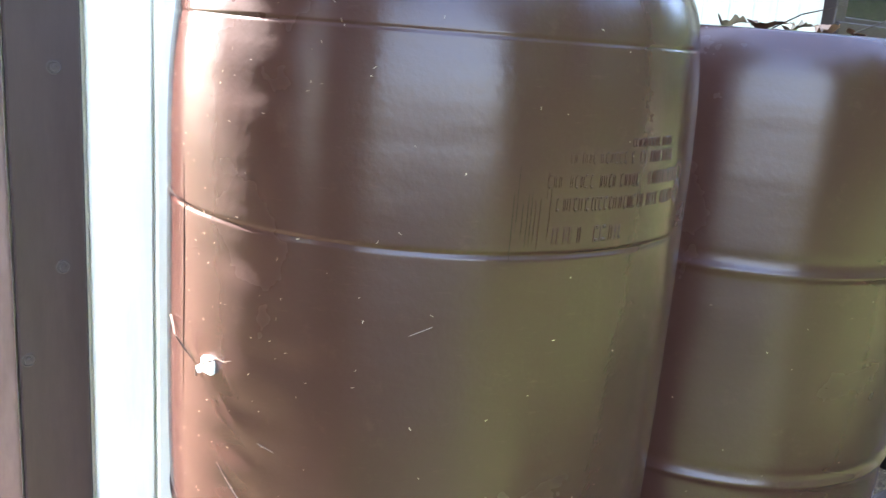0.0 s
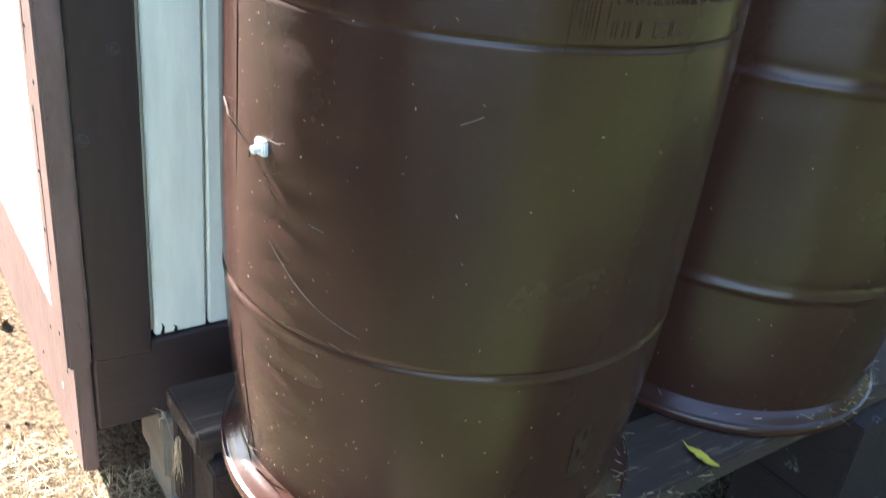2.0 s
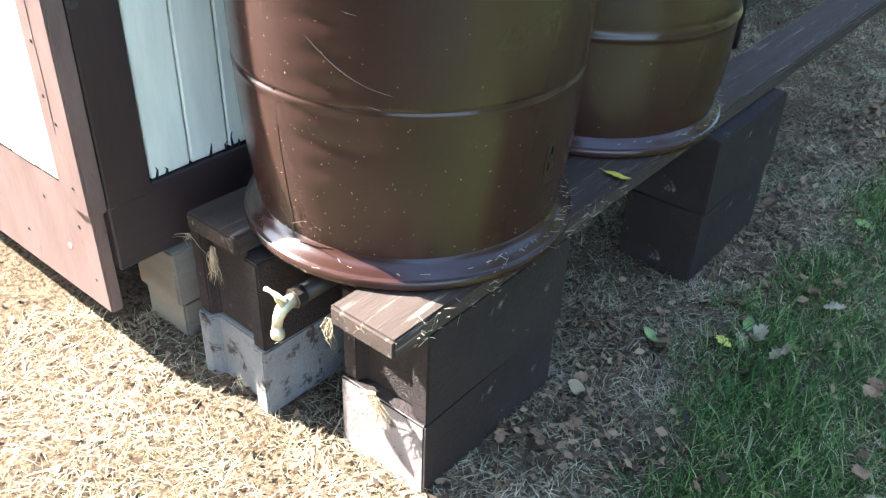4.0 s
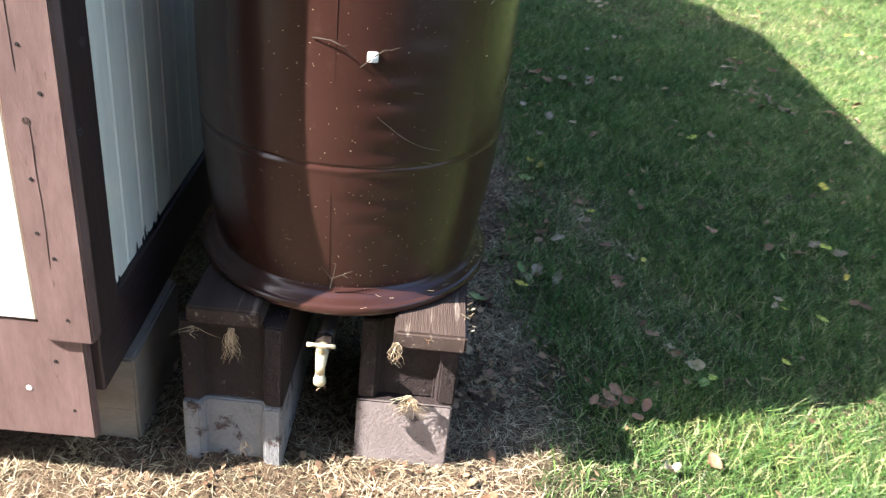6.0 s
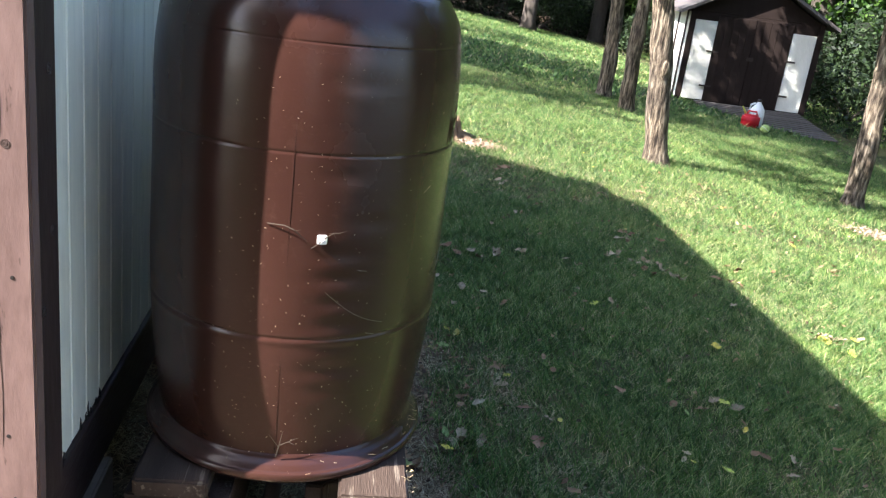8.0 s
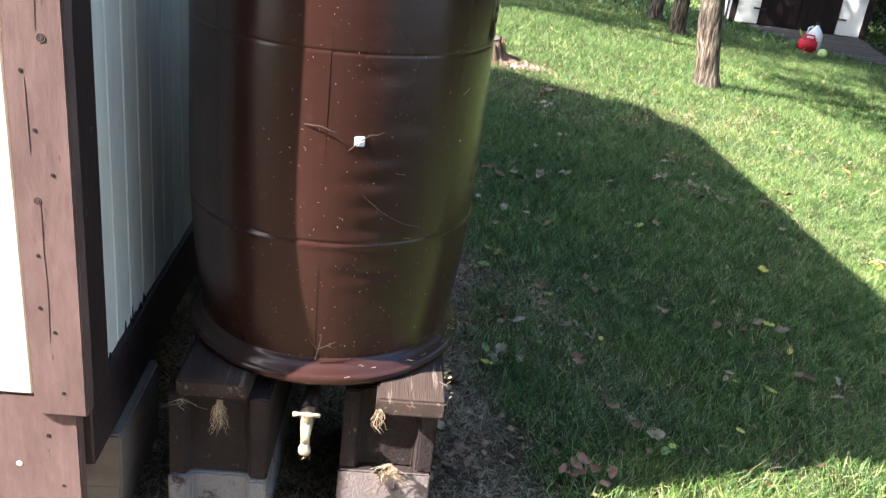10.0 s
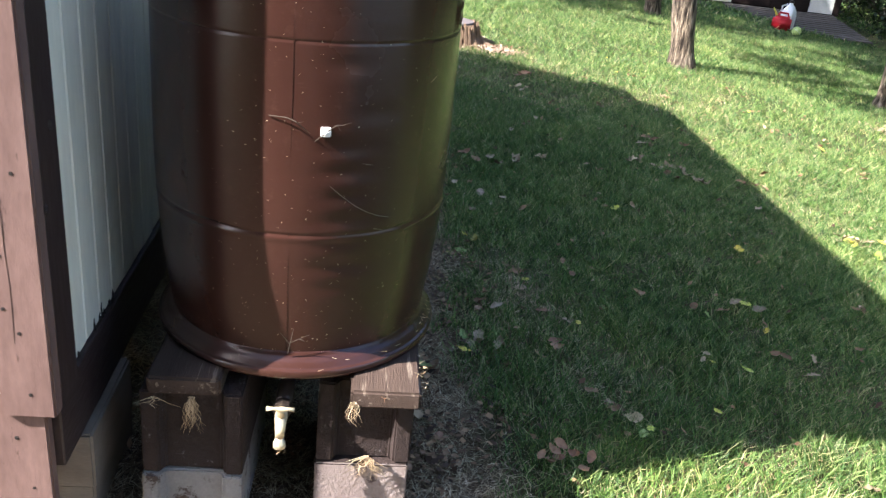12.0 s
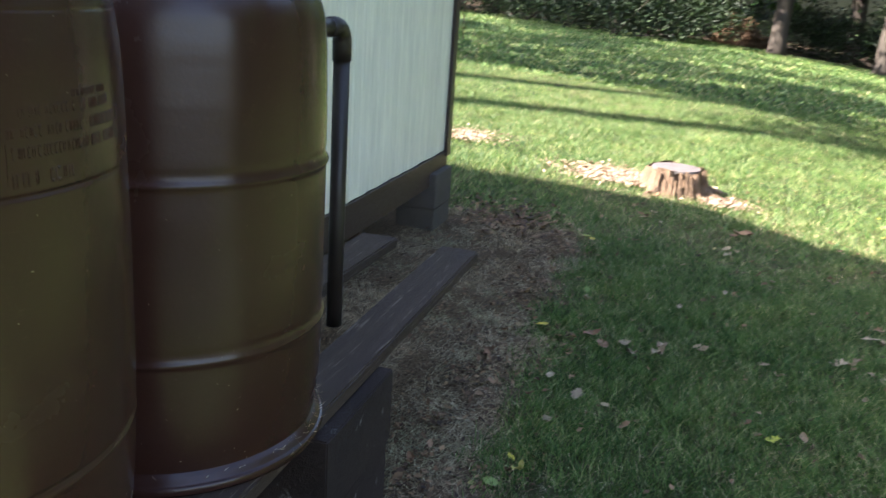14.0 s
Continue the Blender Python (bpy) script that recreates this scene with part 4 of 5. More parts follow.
def fragments(name, n, place, size, material, label, category, seed, lift=0.006):
    """Loose flakes as one mesh: small bent quads lying about."""
    rng = np.random.default_rng(seed)
    x, y = place(rng, n)
    a, s, asp = rng.uniform(0, 2 * math.pi, n), size * rng.uniform(0.4, 1.3, n), rng.uniform(0.25, 0.8, n)
    u = np.stack([np.cos(a), np.sin(a), rng.normal(0, 0.35, n)], -1) * s[:, None]
    v = np.stack([-np.sin(a), np.cos(a), rng.normal(0, 0.35, n)], -1) * (s * asp)[:, None]
    c = np.stack([x, y, soil_z(x, y) + lift + 0.010 * rng.random(n)], -1)
    V = np.stack([c - u, c - v * 0.8, c + u, c + v], 1).reshape(-1, 3)
    return mesh_from(name, V, np.arange(4 * n), 4, material, "stuff", label, category)


def build_litter():
    def strip(rng, n):
        x = rng.uniform(-0.9, 4.5, n)
        return x, np.where(x > 0.2, rng.uniform(0.42, 1.2, n), rng.uniform(0.4, 2.4, n))
    fragments("leaf_litter", 9000, strip, 0.0085, M_LITTER, "broken brown leaf litter on the bare soil", "litter", 5)
    def clumps(rng, n):
        x, y = rng.uniform(0.5, 4.4, 4 * n), rng.uniform(0.16, 0.62, 4 * n)
        pick = np.flatnonzero(wobble(x, y, 7.0, 9.0) + 0.4 * wobble(x, y, 17.0, 2.0) < rng.normal(-0.1, 0.2, 4 * n))[:n]
        return x[pick], y[pick]
    fragments("leaf_litter", 2800, clumps, 0.011, M_LITTER, "curled brown leaf litter lying in clumps on the soil", "litter", 15, 0.010)
    fragments("leaf_litter", 2600, lambda r, n: (r.uniform(0.2, 7.5, n), r.uniform(-3.0, 0.5, n)), 0.012, M_LITTER, "small leaf scraps scattered over the lawn", "litter", 12, 0.022)
    fragments("wood_chips", 3400, lambda r, n: (6.34 + r.normal(0, 0.15, n), 0.36 + r.normal(0, 0.22, n)), 0.016, M_CHIPS, "pale wood chips strewn round the stump", "wood chips", 6, 0.03)
    fragments("wood_chips", 900, lambda r, n: (6.0 + r.normal(0, 0.08, n), -0.38 + r.normal(0, 0.10, n)), 0.013, M_CHIPS, "pale wood chips beside the stump", "wood chips", 7, 0.03)
    fragments("wood_chips", 900, lambda r, n: (6.95 + r.normal(0, 0.16, n), 1.75 + r.normal(0, 0.14, n)), 0.015, M_CHIPS, "patch of pale wood chips in the lawn", "wood chips", 8, 0.035)
    fragments("wood_chips", 900, lambda r, n: (5.6 + r.normal(0, 0.13, n), -3.95 + r.normal(0, 0.16, n)), 0.014, M_CHIPS, "patch of pale wood chips by a tree", "wood chips", 9, 0.035)
    fragments("wood_chips", 900, lambda r, n: (4.65 + r.normal(0, 0.2, n), 0.85 + r.normal(0, 0.18, n)), 0.02, M_LITTER, "dry litter at the far corner of the shed", "litter", 10, 0.02)
    # flecks of dry clippings stuck to the drums
    rng = np.random.default_rng(31)
    V = []
    for c, knots, n, top in ((BC1, R1, 400, 0.85), (BC2, R2, 100, 0.75)):
        for i in range(n):
            a = rng.normal(-172, 26) if (i % 3 and c is BC1) else rng.uniform(-240, -30)
            z = 0.04 + (top - 0.04) * rng.random() ** 1.6
            L, w, t = rng.uniform(0.0005, 0.0017), rng.uniform(0.0003, 0.0005), rng.uniform(0, math.pi)
            r = r_at_fast(knots, z) + 0.0008
            p = np.array([c[0] + r * math.cos(radians(a)), c[1] + r * math.sin(radians(a)), PLANK_TOP + z])
            u = np.array([-math.sin(radians(a)), math.cos(radians(a)), 0])
            k = np.array([0, 0, 1.0])
            d, e = (u * math.cos(t) + k * math.sin(t)) * L, (-u * math.sin(t) + k * math.cos(t)) * w
            V += [p - d - e, p + d - e, p + d + e, p - d + e]
    mesh_from("dry_clippings", np.array(V), np.arange(len(V)), 4, M_FLECK, "stuff", "tiny pale grass clippings stuck to the drums", "clippings")
    # straw along the foot rings
    V, n = [], 0
    for c in (BC1, BC2):
        for i in range(110):
            a = radians(rng.uniform(-110, -20) if i % 4 else rng.uniform(-200, -20))
            r = 0.283 + rng.normal(0, 0.006)
            p = np.array([c[0] + r * math.cos(a), c[1] + r * math.sin(a), PLANK_TOP + (0.034 if r < 0.288 else 0.022)])
            q = p + np.append(rng.normal(0, 0.008, 2), abs(rng.normal(0, 0.003)))
            w = np.array([0.0002, 0.0002, 0.0002])
            V += [p - w, p + w, q + w, q - w]
    for i in range(220):
        x = rng.uniform(0.32, 0.95)
        p = np.array([x, 0.531 + rng.normal(0, 0.006), PLANK_TOP - rng.uniform(0.0, 0.035)])
        q = p + rng.normal(0, 0.008, 3)
        V += [p - 0.0003, p + 0.0003, q + 0.0003, q - 0.0003]
    mesh_from("dry_clippings", np.array(V), np.arange(len(V)), 4, M_STRAW, "stuff", "dry straw lodged round the drum feet", "clippings")


def r_at_fast(knots, z, cache={}):
    if knots not in cache:
        cache[knots] = smooth_profile(knots)
    return float(np.interp(z, *cache[knots]))


def build_tuft(at, length, spread_w, n, label, seed, down=True):
    """A hanging wisp of straw: thin curved stalks from one point."""
    rng = random.Random(seed)
    bm = bmesh.new()
    for i in range(n):
        a = rng.uniform(0, 2 * math.pi)
        s, L = rng.uniform(0.2, 1) * spread_w, length * rng.uniform(0.4, 1)
        dx, dy = -abs(math.cos(a)) * s * 0.35, math.sin(a) * s
        sign = -1 if down else 1
        c1, c2 = rng.uniform(-0.01, 0.01), rng.uniform(-0.014, 0.014)
        tube([(rng.uniform(-0.004, 0.002), rng.uniform(-0.006, 0.006), 0), (dx * 0.4, dy * 0.3 + c1, sign * L * 0.3), (dx * 0.7, dy * 0.5 + c2, sign * L * 0.65), (dx, dy, sign * L)], [0.0007, 0.0006, 0.0005, 0.0002], 4, bm)
    ob = link("straw_wisp", bm, M_STRAW)
    ob.location = at
    tagged(ob, label, "straw", "wisps of straw")


def build_twig(points, r, label, forks=()):
    base = Vector(points[0])
    bm = tube([Vector(p) - base for p in points], [r] * (len(points) - 1) + [r * 0.4], 6)
    for a, b in forks:
        tube([Vector(a) - base, Vector(b) - base], [r * 0.7, r * 0.3], 5, bm)
    ob = link("twig", bm, M_TWIG)
    ob.location = base
    tagged(ob, label, "twig", "twigs on the drums")


def build_small_things():
    t = thing("tag", on_drum(BC1, R1, -169.5, 0.490), "small white plastic tag stuck to the drum", "tag", rz=-169.5)
    part("plate", box(-0.002, 0.005, -0.0085, 0.0085, -0.008, 0.008, 0.0015, 2), M_WHITE, t)
    part("stub", tube([(0.004, 0, 0), (0.013, 0.001, -0.001)], 0.004, 8), M_WHITE, t, "short white stub")
    d = lambda a, z, o: on_drum(BC1, R1, a, z, o)
    build_twig([d(-173, 0.474, 0.004), d(-171, 0.485, 0.010), d(-168.5, 0.496, 0.009), d(-166, 0.503, 0.005), d(-163.5, 0.502, 0.003)], 0.0009, "thin dark twig caught behind the white tag", [(d(-166, 0.503, 0.005), d(-165, 0.494, 0.006)), (d(-164.5, 0.502, 0.004), d(-161.5, 0.508, 0.006))])
    build_twig([d(-188, 0.512, 0.002), d(-182, 0.513, 0.008), d(-179, 0.508, 0.012), d(-176.5, 0.495, 0.006), d(-174.5, 0.487, 0.003)], 0.0010, "bent grey twig clinging to the drum", [(d(-178.5, 0.507, 0.012), d(-176.8, 0.510, 0.014))])
    build_twig([d(-180, 0.048, 0.008), d(-179, 0.075, 0.010), d(-178, 0.105, 0.006)], 0.0011, "dry forked straw stalk on the foot ring", [(d(-179, 0.075, 0.010), d(-172, 0.095, 0.012)), (d(-179, 0.07, 0.01), d(-183, 0.10, 0.012)), (d(-175.5, 0.085, 0.011), d(-173.5, 0.082, 0.016))])
    build_twig([(1.02, 0.65, PLANK_TOP + 0.852), (1.05, 0.63, PLANK_TOP + 0.872), (1.06, 0.58, PLANK_TOP + 0.885)], 0.0011, "thin bent stalk on the drum top")
    build_twig([(1.09, 0.58, PLANK_TOP + 0.853), (1.13, 0.565, PLANK_TOP + 0.870), (1.16, 0.555, PLANK_TOP + 0.888)], 0.0011, "thin straight stalk on the drum top")
    build_tuft((0.291, 0.962, 0.440), 0.082, 0.030, 40, "wisp of dry straw hanging from the plank end", 1)
    build_tuft((0.293, 1.03, 0.436), 0.02, 0.05, 8, "few stray roots on the plank end", 2)
    build_tuft((0.276, 0.660, 0.455), 0.055, 0.020, 16, "wisp of dry straw at the plank corner", 3)
    build_tuft((0.335, 0.628, 0.285), 0.05, 0.06, 46, "pad of dry straw on the block step", 4)
    build_tuft((0.284, 0.797, 0.340), 0.022, 0.018, 4, "few root hairs hanging from the spigot mouth", 9)
    build_tuft((0.300, 0.945, 0.16), 0.05, 0.012, 8, "brown straw leaning on the grey block", 6)


# ---------------------------------------------------------------- trees
def leaf_cloud(centres, radii, per, size, seed, squash=0.75):
    """Leaf quads scattered in clumps: vertices and flat face indices."""
    rng = np.random.default_rng(seed)
    out = []
    for (cx, cy, cz), r in zip(centres, radii):
        d = rng.normal(0, 1, (per, 3))
        d /= np.linalg.norm(d, axis=1)[:, None]
        p = d * (r * rng.random(per)[:, None] ** 0.45) * np.array([1, 1, squash]) + np.array([cx, cy, cz])
        u = rng.normal(0, 1, (per, 3))
        u /= np.linalg.norm(u, axis=1)[:, None]
        v = np.cross(u, rng.normal(0, 1, (per, 3)))
        v /= np.linalg.norm(v, axis=1)[:, None] + 1e-9
        s = size * rng.uniform(0.5, 1.2, per)[:, None]
        out.append(np.stack([p - u * s, p + v * s * 0.5, p + u * s, p - v * s * 0.5], 1).reshape(-1, 3))
    V = np.concatenate(out)
    return V, np.arange(len(V))


def cloud_part(name, centres, radii, per, size, seed, material, parent, squash=0.75):
    V, F = leaf_cloud(centres, radii, per, size, seed, squash)
    ob = mesh_from(name, V, F, 4, material)
    ob.parent = parent
    return ob


def rough_trunk(points, radii, segs=18, seed=0):
    """A trunk with ridged bark: a finely stepped tube pushed in and out."""
    pts = [Vector(p) for p in points]
    fine_p, fine_r = [], []
    for i in range(len(pts) - 1):
        steps = max(2, int((pts[i + 1] - pts[i]).length / 0.10))
        for k in range(steps):
            t = k / steps
            fine_p.append(pts[i].lerp(pts[i + 1], t))
            fine_r.append(radii[i] + (radii[i + 1] - radii[i]) * t)
    fine_p.append(pts[-1])
    fine_r.append(radii[-1])
    bm = tube(fine_p, fine_r, segs)
    off = Vector((seed * 3.7, seed * 1.9, 0))
    for v in bm.verts:
        q = v.co + off
        n = noise.noise(Vector((q.x * 14, q.y * 14, q.z * 2.5))) * 0.018 + noise.noise(q * 3.0) * 0.02
        axis = min(fine_p, key=lambda p: abs(p.z - v.co.z))
        d = Vector((v.co.x - axis.x, v.co.y - axis.y, 0))
        if d.length > 1e-4:
            v.co += d.normalized() * n * min(1.0, d.length / 0.08)
    return bm


def build_lawn_tree(at, r, lean, height, seed, label, low=2.6, crown=2.0, leaves=650, knot=None):
    t = thing("tree", (at[0], at[1], gz(*at) - 0.04), label, "tree", "lawn trees")
    rng = random.Random(seed)
    zs = (0, 0.06, 0.16, 0.35, 0.8, 1.4, 2.0, 2.8, height * 0.65, height)
    rs = (1.5, 1.25, 1.08, 1.0, 0.98, 0.92, 0.86, 0.75, 0.5, 0.12)
    pts = [(lean[0] * z + 0.04 * math.sin(z * 1.7 + seed), lean[1] * z + 0.03 * math.sin(z * 2.1 + seed * 2), z) for z in zs]
    part("trunk", rough_trunk(pts, [r * k for k in rs], 18, seed), M_BARK, t, smooth=True)
    if knot:
        part("burl", turned([(0.0, -0.10), (0.03, -0.07), (0.048, -0.01), (0.036, 0.05), (0.0, 0.09)], 12, knot, closed=False), M_BARK, t, "swollen bark knot", True)
    cs, rr = [], []
    for i in range(7):
        a = rng.uniform(0, 2 * math.pi)
        z0 = rng.uniform(low - 0.7, height * 0.7)
        k = z0
        base = Vector((lean[0] * k, lean[1] * k, z0))
        tip = base + Vector((math.cos(a), math.sin(a), rng.uniform(0.5, 1.1))) * rng.uniform(0.8, 1.6)
        part("limb", tube([base, base.lerp(tip, 0.5) + Vector((0, 0, 0.1)), tip], [r * 0.42, r * 0.26, r * 0.08], 8), M_BARK, t, smooth=True)
        cs.append(tip)
        rr.append(rng.uniform(0.55, 0.95))
    for i in range(9):
        a, q = rng.uniform(0, 2 * math.pi), crown * rng.uniform(0.1, 1)
        z = rng.uniform(low + 0.6, height + 0.5)
        cs.append((lean[0] * z + q * math.cos(a), lean[1] * z + q * math.sin(a), z))
        rr.append(rng.uniform(0.5, 0.95))
    cloud_part("crown", cs, rr, leaves, 0.075, seed, M_FOLIAGE, t)
    return t


def build_woodland_tree(seed, at, height, label, low=2.4, spread_w=2.6, leaf=0.17, per=260):
    t = thing("tree", (at[0], at[1], gz(*at) - 0.1), label, "tree", "woodland trees")
    rng = random.Random(seed)
    r = 0.16 + 0.012 * height
    part("trunk", tube([(0, 0, 0), (0.05, 0.02, 0.4), (0.1, -0.05, height * 0.3), (0.02, 0.05, height * 0.6), (0, 0, height * 0.9)], [r * 1.4, r, r * 0.85, r * 0.55, r * 0.15], 10), M_BARK_DARK, t, smooth=True)
    cs, rr = [], []
    for i in range(18):
        a, q, z = rng.uniform(0, 6.283), spread_w * rng.random() ** 0.5, rng.uniform(low, height)
        cs.append((q * math.cos(a), q * math.sin(a), z))
        rr.append(rng.uniform(0.8, 1.5))
    for i in range(4):
        c = Vector(cs[i])
        part("limb", tube([(0.05, 0, c.z * 0.6), c * 0.6 + Vector((0, 0, c.z * 0.25)), c], [r * 0.4, r * 0.25, 0.03], 7), M_BARK_DARK, t, smooth=True)
    cloud_part("crown", cs, rr, per, leaf, seed, M_FOLIAGE, t)
    return t


def build_shrub(at, seed, size, material, label, leaf=0.07, per=320):
    s = thing("shrub", (at[0], at[1], gz(*at) - 0.05), label, "shrub", "edge shrubs")
    rng = random.Random(seed)
    cs, rr = [], []
    for i in range(12):
        a, q = rng.uniform(0, 6.283), size * rng.random() ** 0.5
        z = rng.uniform(0.15, 1.25) * size * (1.1 - 0.5 * q / size)
        cs.append((q * math.cos(a), q * math.sin(a), z))
        rr.append(size * rng.uniform(0.28, 0.5))
    for i in range(5):
        part("stem", tube([(0.1 * math.cos(i), 0.1 * math.sin(i), 0), Vector(cs[i]) * 0.6, cs[i]], [0.03, 0.02, 0.006], 6), M_BARK_DARK, s)
    cloud_part("leaves", cs, rr, per, leaf, seed, material, s, 0.9)
    return s


def build_stump():
    s = thing("tree_stump", (6.20, -0.03, gz(6.2, -0.03) - 0.03), "low sawn tree stump with frayed sunlit bark", "tree stump")
    bm = bmesh.new()
    segs = 40
    rings = []
    for z, r in ((0, 0.29), (0.035, 0.245), (0.08, 0.21), (0.13, 0.195), (0.19, 0.186), (0.215, 0.180)):
        ring = []
        for i in range(segs):
            a = 2 * math.pi * i / segs
            flute = 1 + 0.13 * math.sin(a * 5 + 0.6) * (1.3 - z * 2) + 0.05 * noise.noise(Vector((math.cos(a) * 4, math.sin(a) * 4, z * 3))) + 0.05 * math.sin(a * 13) + 0.06 * max(0, math.sin(a * 9 + 2)) ** 3 * -1
            ring.append(bm.verts.new((r * flute * math.cos(a), r * flute * math.sin(a) * 1.05, z + (0.012 * math.sin(a * 3) if z > 0.18 else 0))))
        rings.append(ring)
    for a, b in zip(rings, rings[1:]):
        for i in range(segs):
            bm.faces.new((a[i], a[(i + 1) % segs], b[(i + 1) % segs], b[i]))
    part("bark", bm, M_STUMP, s, "ridged reddish bark")
    bm = turned([(0.176, 0.200), (0.170, 0.214), (0.10, 0.220), (0.0, 0.218)], 40, closed=False)
    part("cut_face", bm, M_STUMPTOP, s, "grey sawn top face")
    rng = random.Random(8)
    for k in range(15):
        a = math.pi * (0.86 + 0.78 * k / 14) + rng.uniform(-0.05, 0.05)
        r, w, top = rng.uniform(0.192, 0.212), rng.uniform(0.010, 0.024), rng.uniform(0.13, 0.215)
        bm = box(-0.010, 0.010, -w, w, 0.0, top, 0.004)
        for v in bm.verts:
            v.co.x += 0.05 * (1 - v.co.z / top) ** 2 + 0.006 * noise.noise(v.co * 30 + Vector((k, 0, 0)))
            v.co.y *= 0.6 + 0.7 * (1 - v.co.z / top)
        part("bark_strip", bm, M_STUMP, s, "split frayed bark strip").matrix_basis = pose(r * math.cos(a), r * math.sin(a), 0.005, 0, 0, math.degrees(a))
    for k, (a, L) in enumerate(((-1.9, 0.34), (-1.2, 0.30), (2.6, 0.24), (1.2, 0.22))):
        part("root", tube([(0.17 * math.cos(a), 0.17 * math.sin(a), 0.08), (0.28 * math.cos(a), 0.28 * math.sin(a), 0.035), ((0.2 + L) * math.cos(a), (0.2 + L) * math.sin(a), -0.01)], [0.06, 0.045, 0.015], 8), M_STUMP, s, smooth=True)


def build_garden_shed():
    rz = -103.0
    s = thing("garden_shed", (15.82, -5.79, -0.68), "small dark brown shed with pale panels and closed double doors", "shed", rz=rz)
    s.scale = (0.9, 0.9, 0.9)
    W, D, H = 2.85, 3.2, 2.05
    part("wall", box(0.03, W - 0.03, 0.05, D, 0.10, H, 0.01), M_SHED_DARK, s)
    bm = bmesh.new()
    g = [bm.verts.new(p) for p in ((0.03, 0.05, H), (W - 0.03, 0.05, H), (W / 2, 0.05, H + 0.75), (0.03, D, H), (W - 0.03, D, H), (W / 2, D, H + 0.75))]
    for f in ((0, 1, 2), (3, 5, 4), (0, 2, 5, 3), (1, 4, 5, 2), (0, 3, 4, 1)):
        bm.faces.new([g[i] for i in f])
    part("gable", bm, M_SHED_DARK, s)
    for sx in (-1, 1):
        bm = bmesh.new()
        e = [(W / 2, H + 0.80), (W / 2 + sx * (W / 2 + 0.25), H - 0.09)]
        vs = [bm.verts.new((x, y, z + dz)) for dz in (0, 0.07) for (x, z) in e for y in (-0.25, D + 0.15)]
        for f in ((0, 1, 3, 2), (4, 6, 7, 5), (0, 4, 5, 1), (2, 3, 7, 6), (0, 2, 6, 4), (1, 5, 7, 3)):
            bm.faces.new([vs[i] for i in f])
        part("roof", bm, M_SHINGLE, s, "shingled roof slope")
    for x0, x1 in ((0.0, 0.12), (W - 0.12, W)):
        part("corner_board", box(x0, x1, 0.0, 0.05, 0.12, H + 0.02, 0.006), M_SHED_DARK, s)
    for x0, x1, z1 in ((0.13, 0.60, 1.86), (2.22, 2.72, 1.82)):
        part("pale_panel", box(x0, x1, 0.018, 0.048, 0.15, z1, 0.006), M_SHED_WHITE, s, "cream painted panel")
    for i, (x0, x1) in enumerate(((0.61, 1.41), (1.42, 2.21))):
        d = part("door", box(x0, x1, 0.008, 0.046, 0.14, 2.0, 0.006), M_SHED_DARK, s, "dark brown plank door")
        for k in range(5):
            w = (x1 - x0) / 5
            part("door_board", box(x0 + k * w + 0.004, x0 + (k + 1) * w - 0.004, -0.004, 0.007, 0.16, 1.98, 0.003), M_SHED_DARK, d)
        part("hinge", box(x1 - 0.05, x1 + 0.18, -0.009, -0.0045, 0.45, 0.49, 0.002) if i else box(x0 - 0.14, x0 + 0.12, -0.009, -0.0045, 0.45, 0.49, 0.002), M_PIPE, d, "strap hinge")
        part("hinge", box(x1 - 0.05, x1 + 0.18, -0.009, -0.0045, 1.2, 1.24, 0.002) if i else box(x0 - 0.14, x0 + 0.12, -0.009, -0.0045, 1.2, 1.24, 0.002), M_PIPE, d, "strap hinge")
    part("latch", box(1.36, 1.50, -0.02, -0.005, 1.12, 1.20, 0.004), M_PIPE, s)
    for k in range(9):                                    # boards of the side that faces the lawn
        part("side_board", box(0.004, 0.028, 0.06 + k * 0.34, 0.06 + (k + 1) * 0.34 - 0.02, 0.15, H - 0.05, 0.004), M_SHED_WHITE if k % 4 != 1 else M_SHED_DARK, s)
    # ramp of boards
    r = thing("ramp", (15.82, -5.79, -0.68), "weathered dark board ramp before the shed doors", "ramp", rz=rz)
    r.scale = (0.9, 0.9, 0.9)
    for k in range(12):
        y1 = -0.03 - k * 0.16
        z = 0.14 - k * 0.018
        part("board", box(0.42 + 0.03 * (k % 3), 2.75 + 0.03 * k, y1 - 0.15, y1, z - 0.03, z, 0.005), M_RAMP, r)
    for x in (0.55, 1.5, 2.6):
        part("bearer", box(x - 0.04, x + 0.04, -1.9, -0.04, -0.12, -0.035, 0.004), M_RAMP, r)


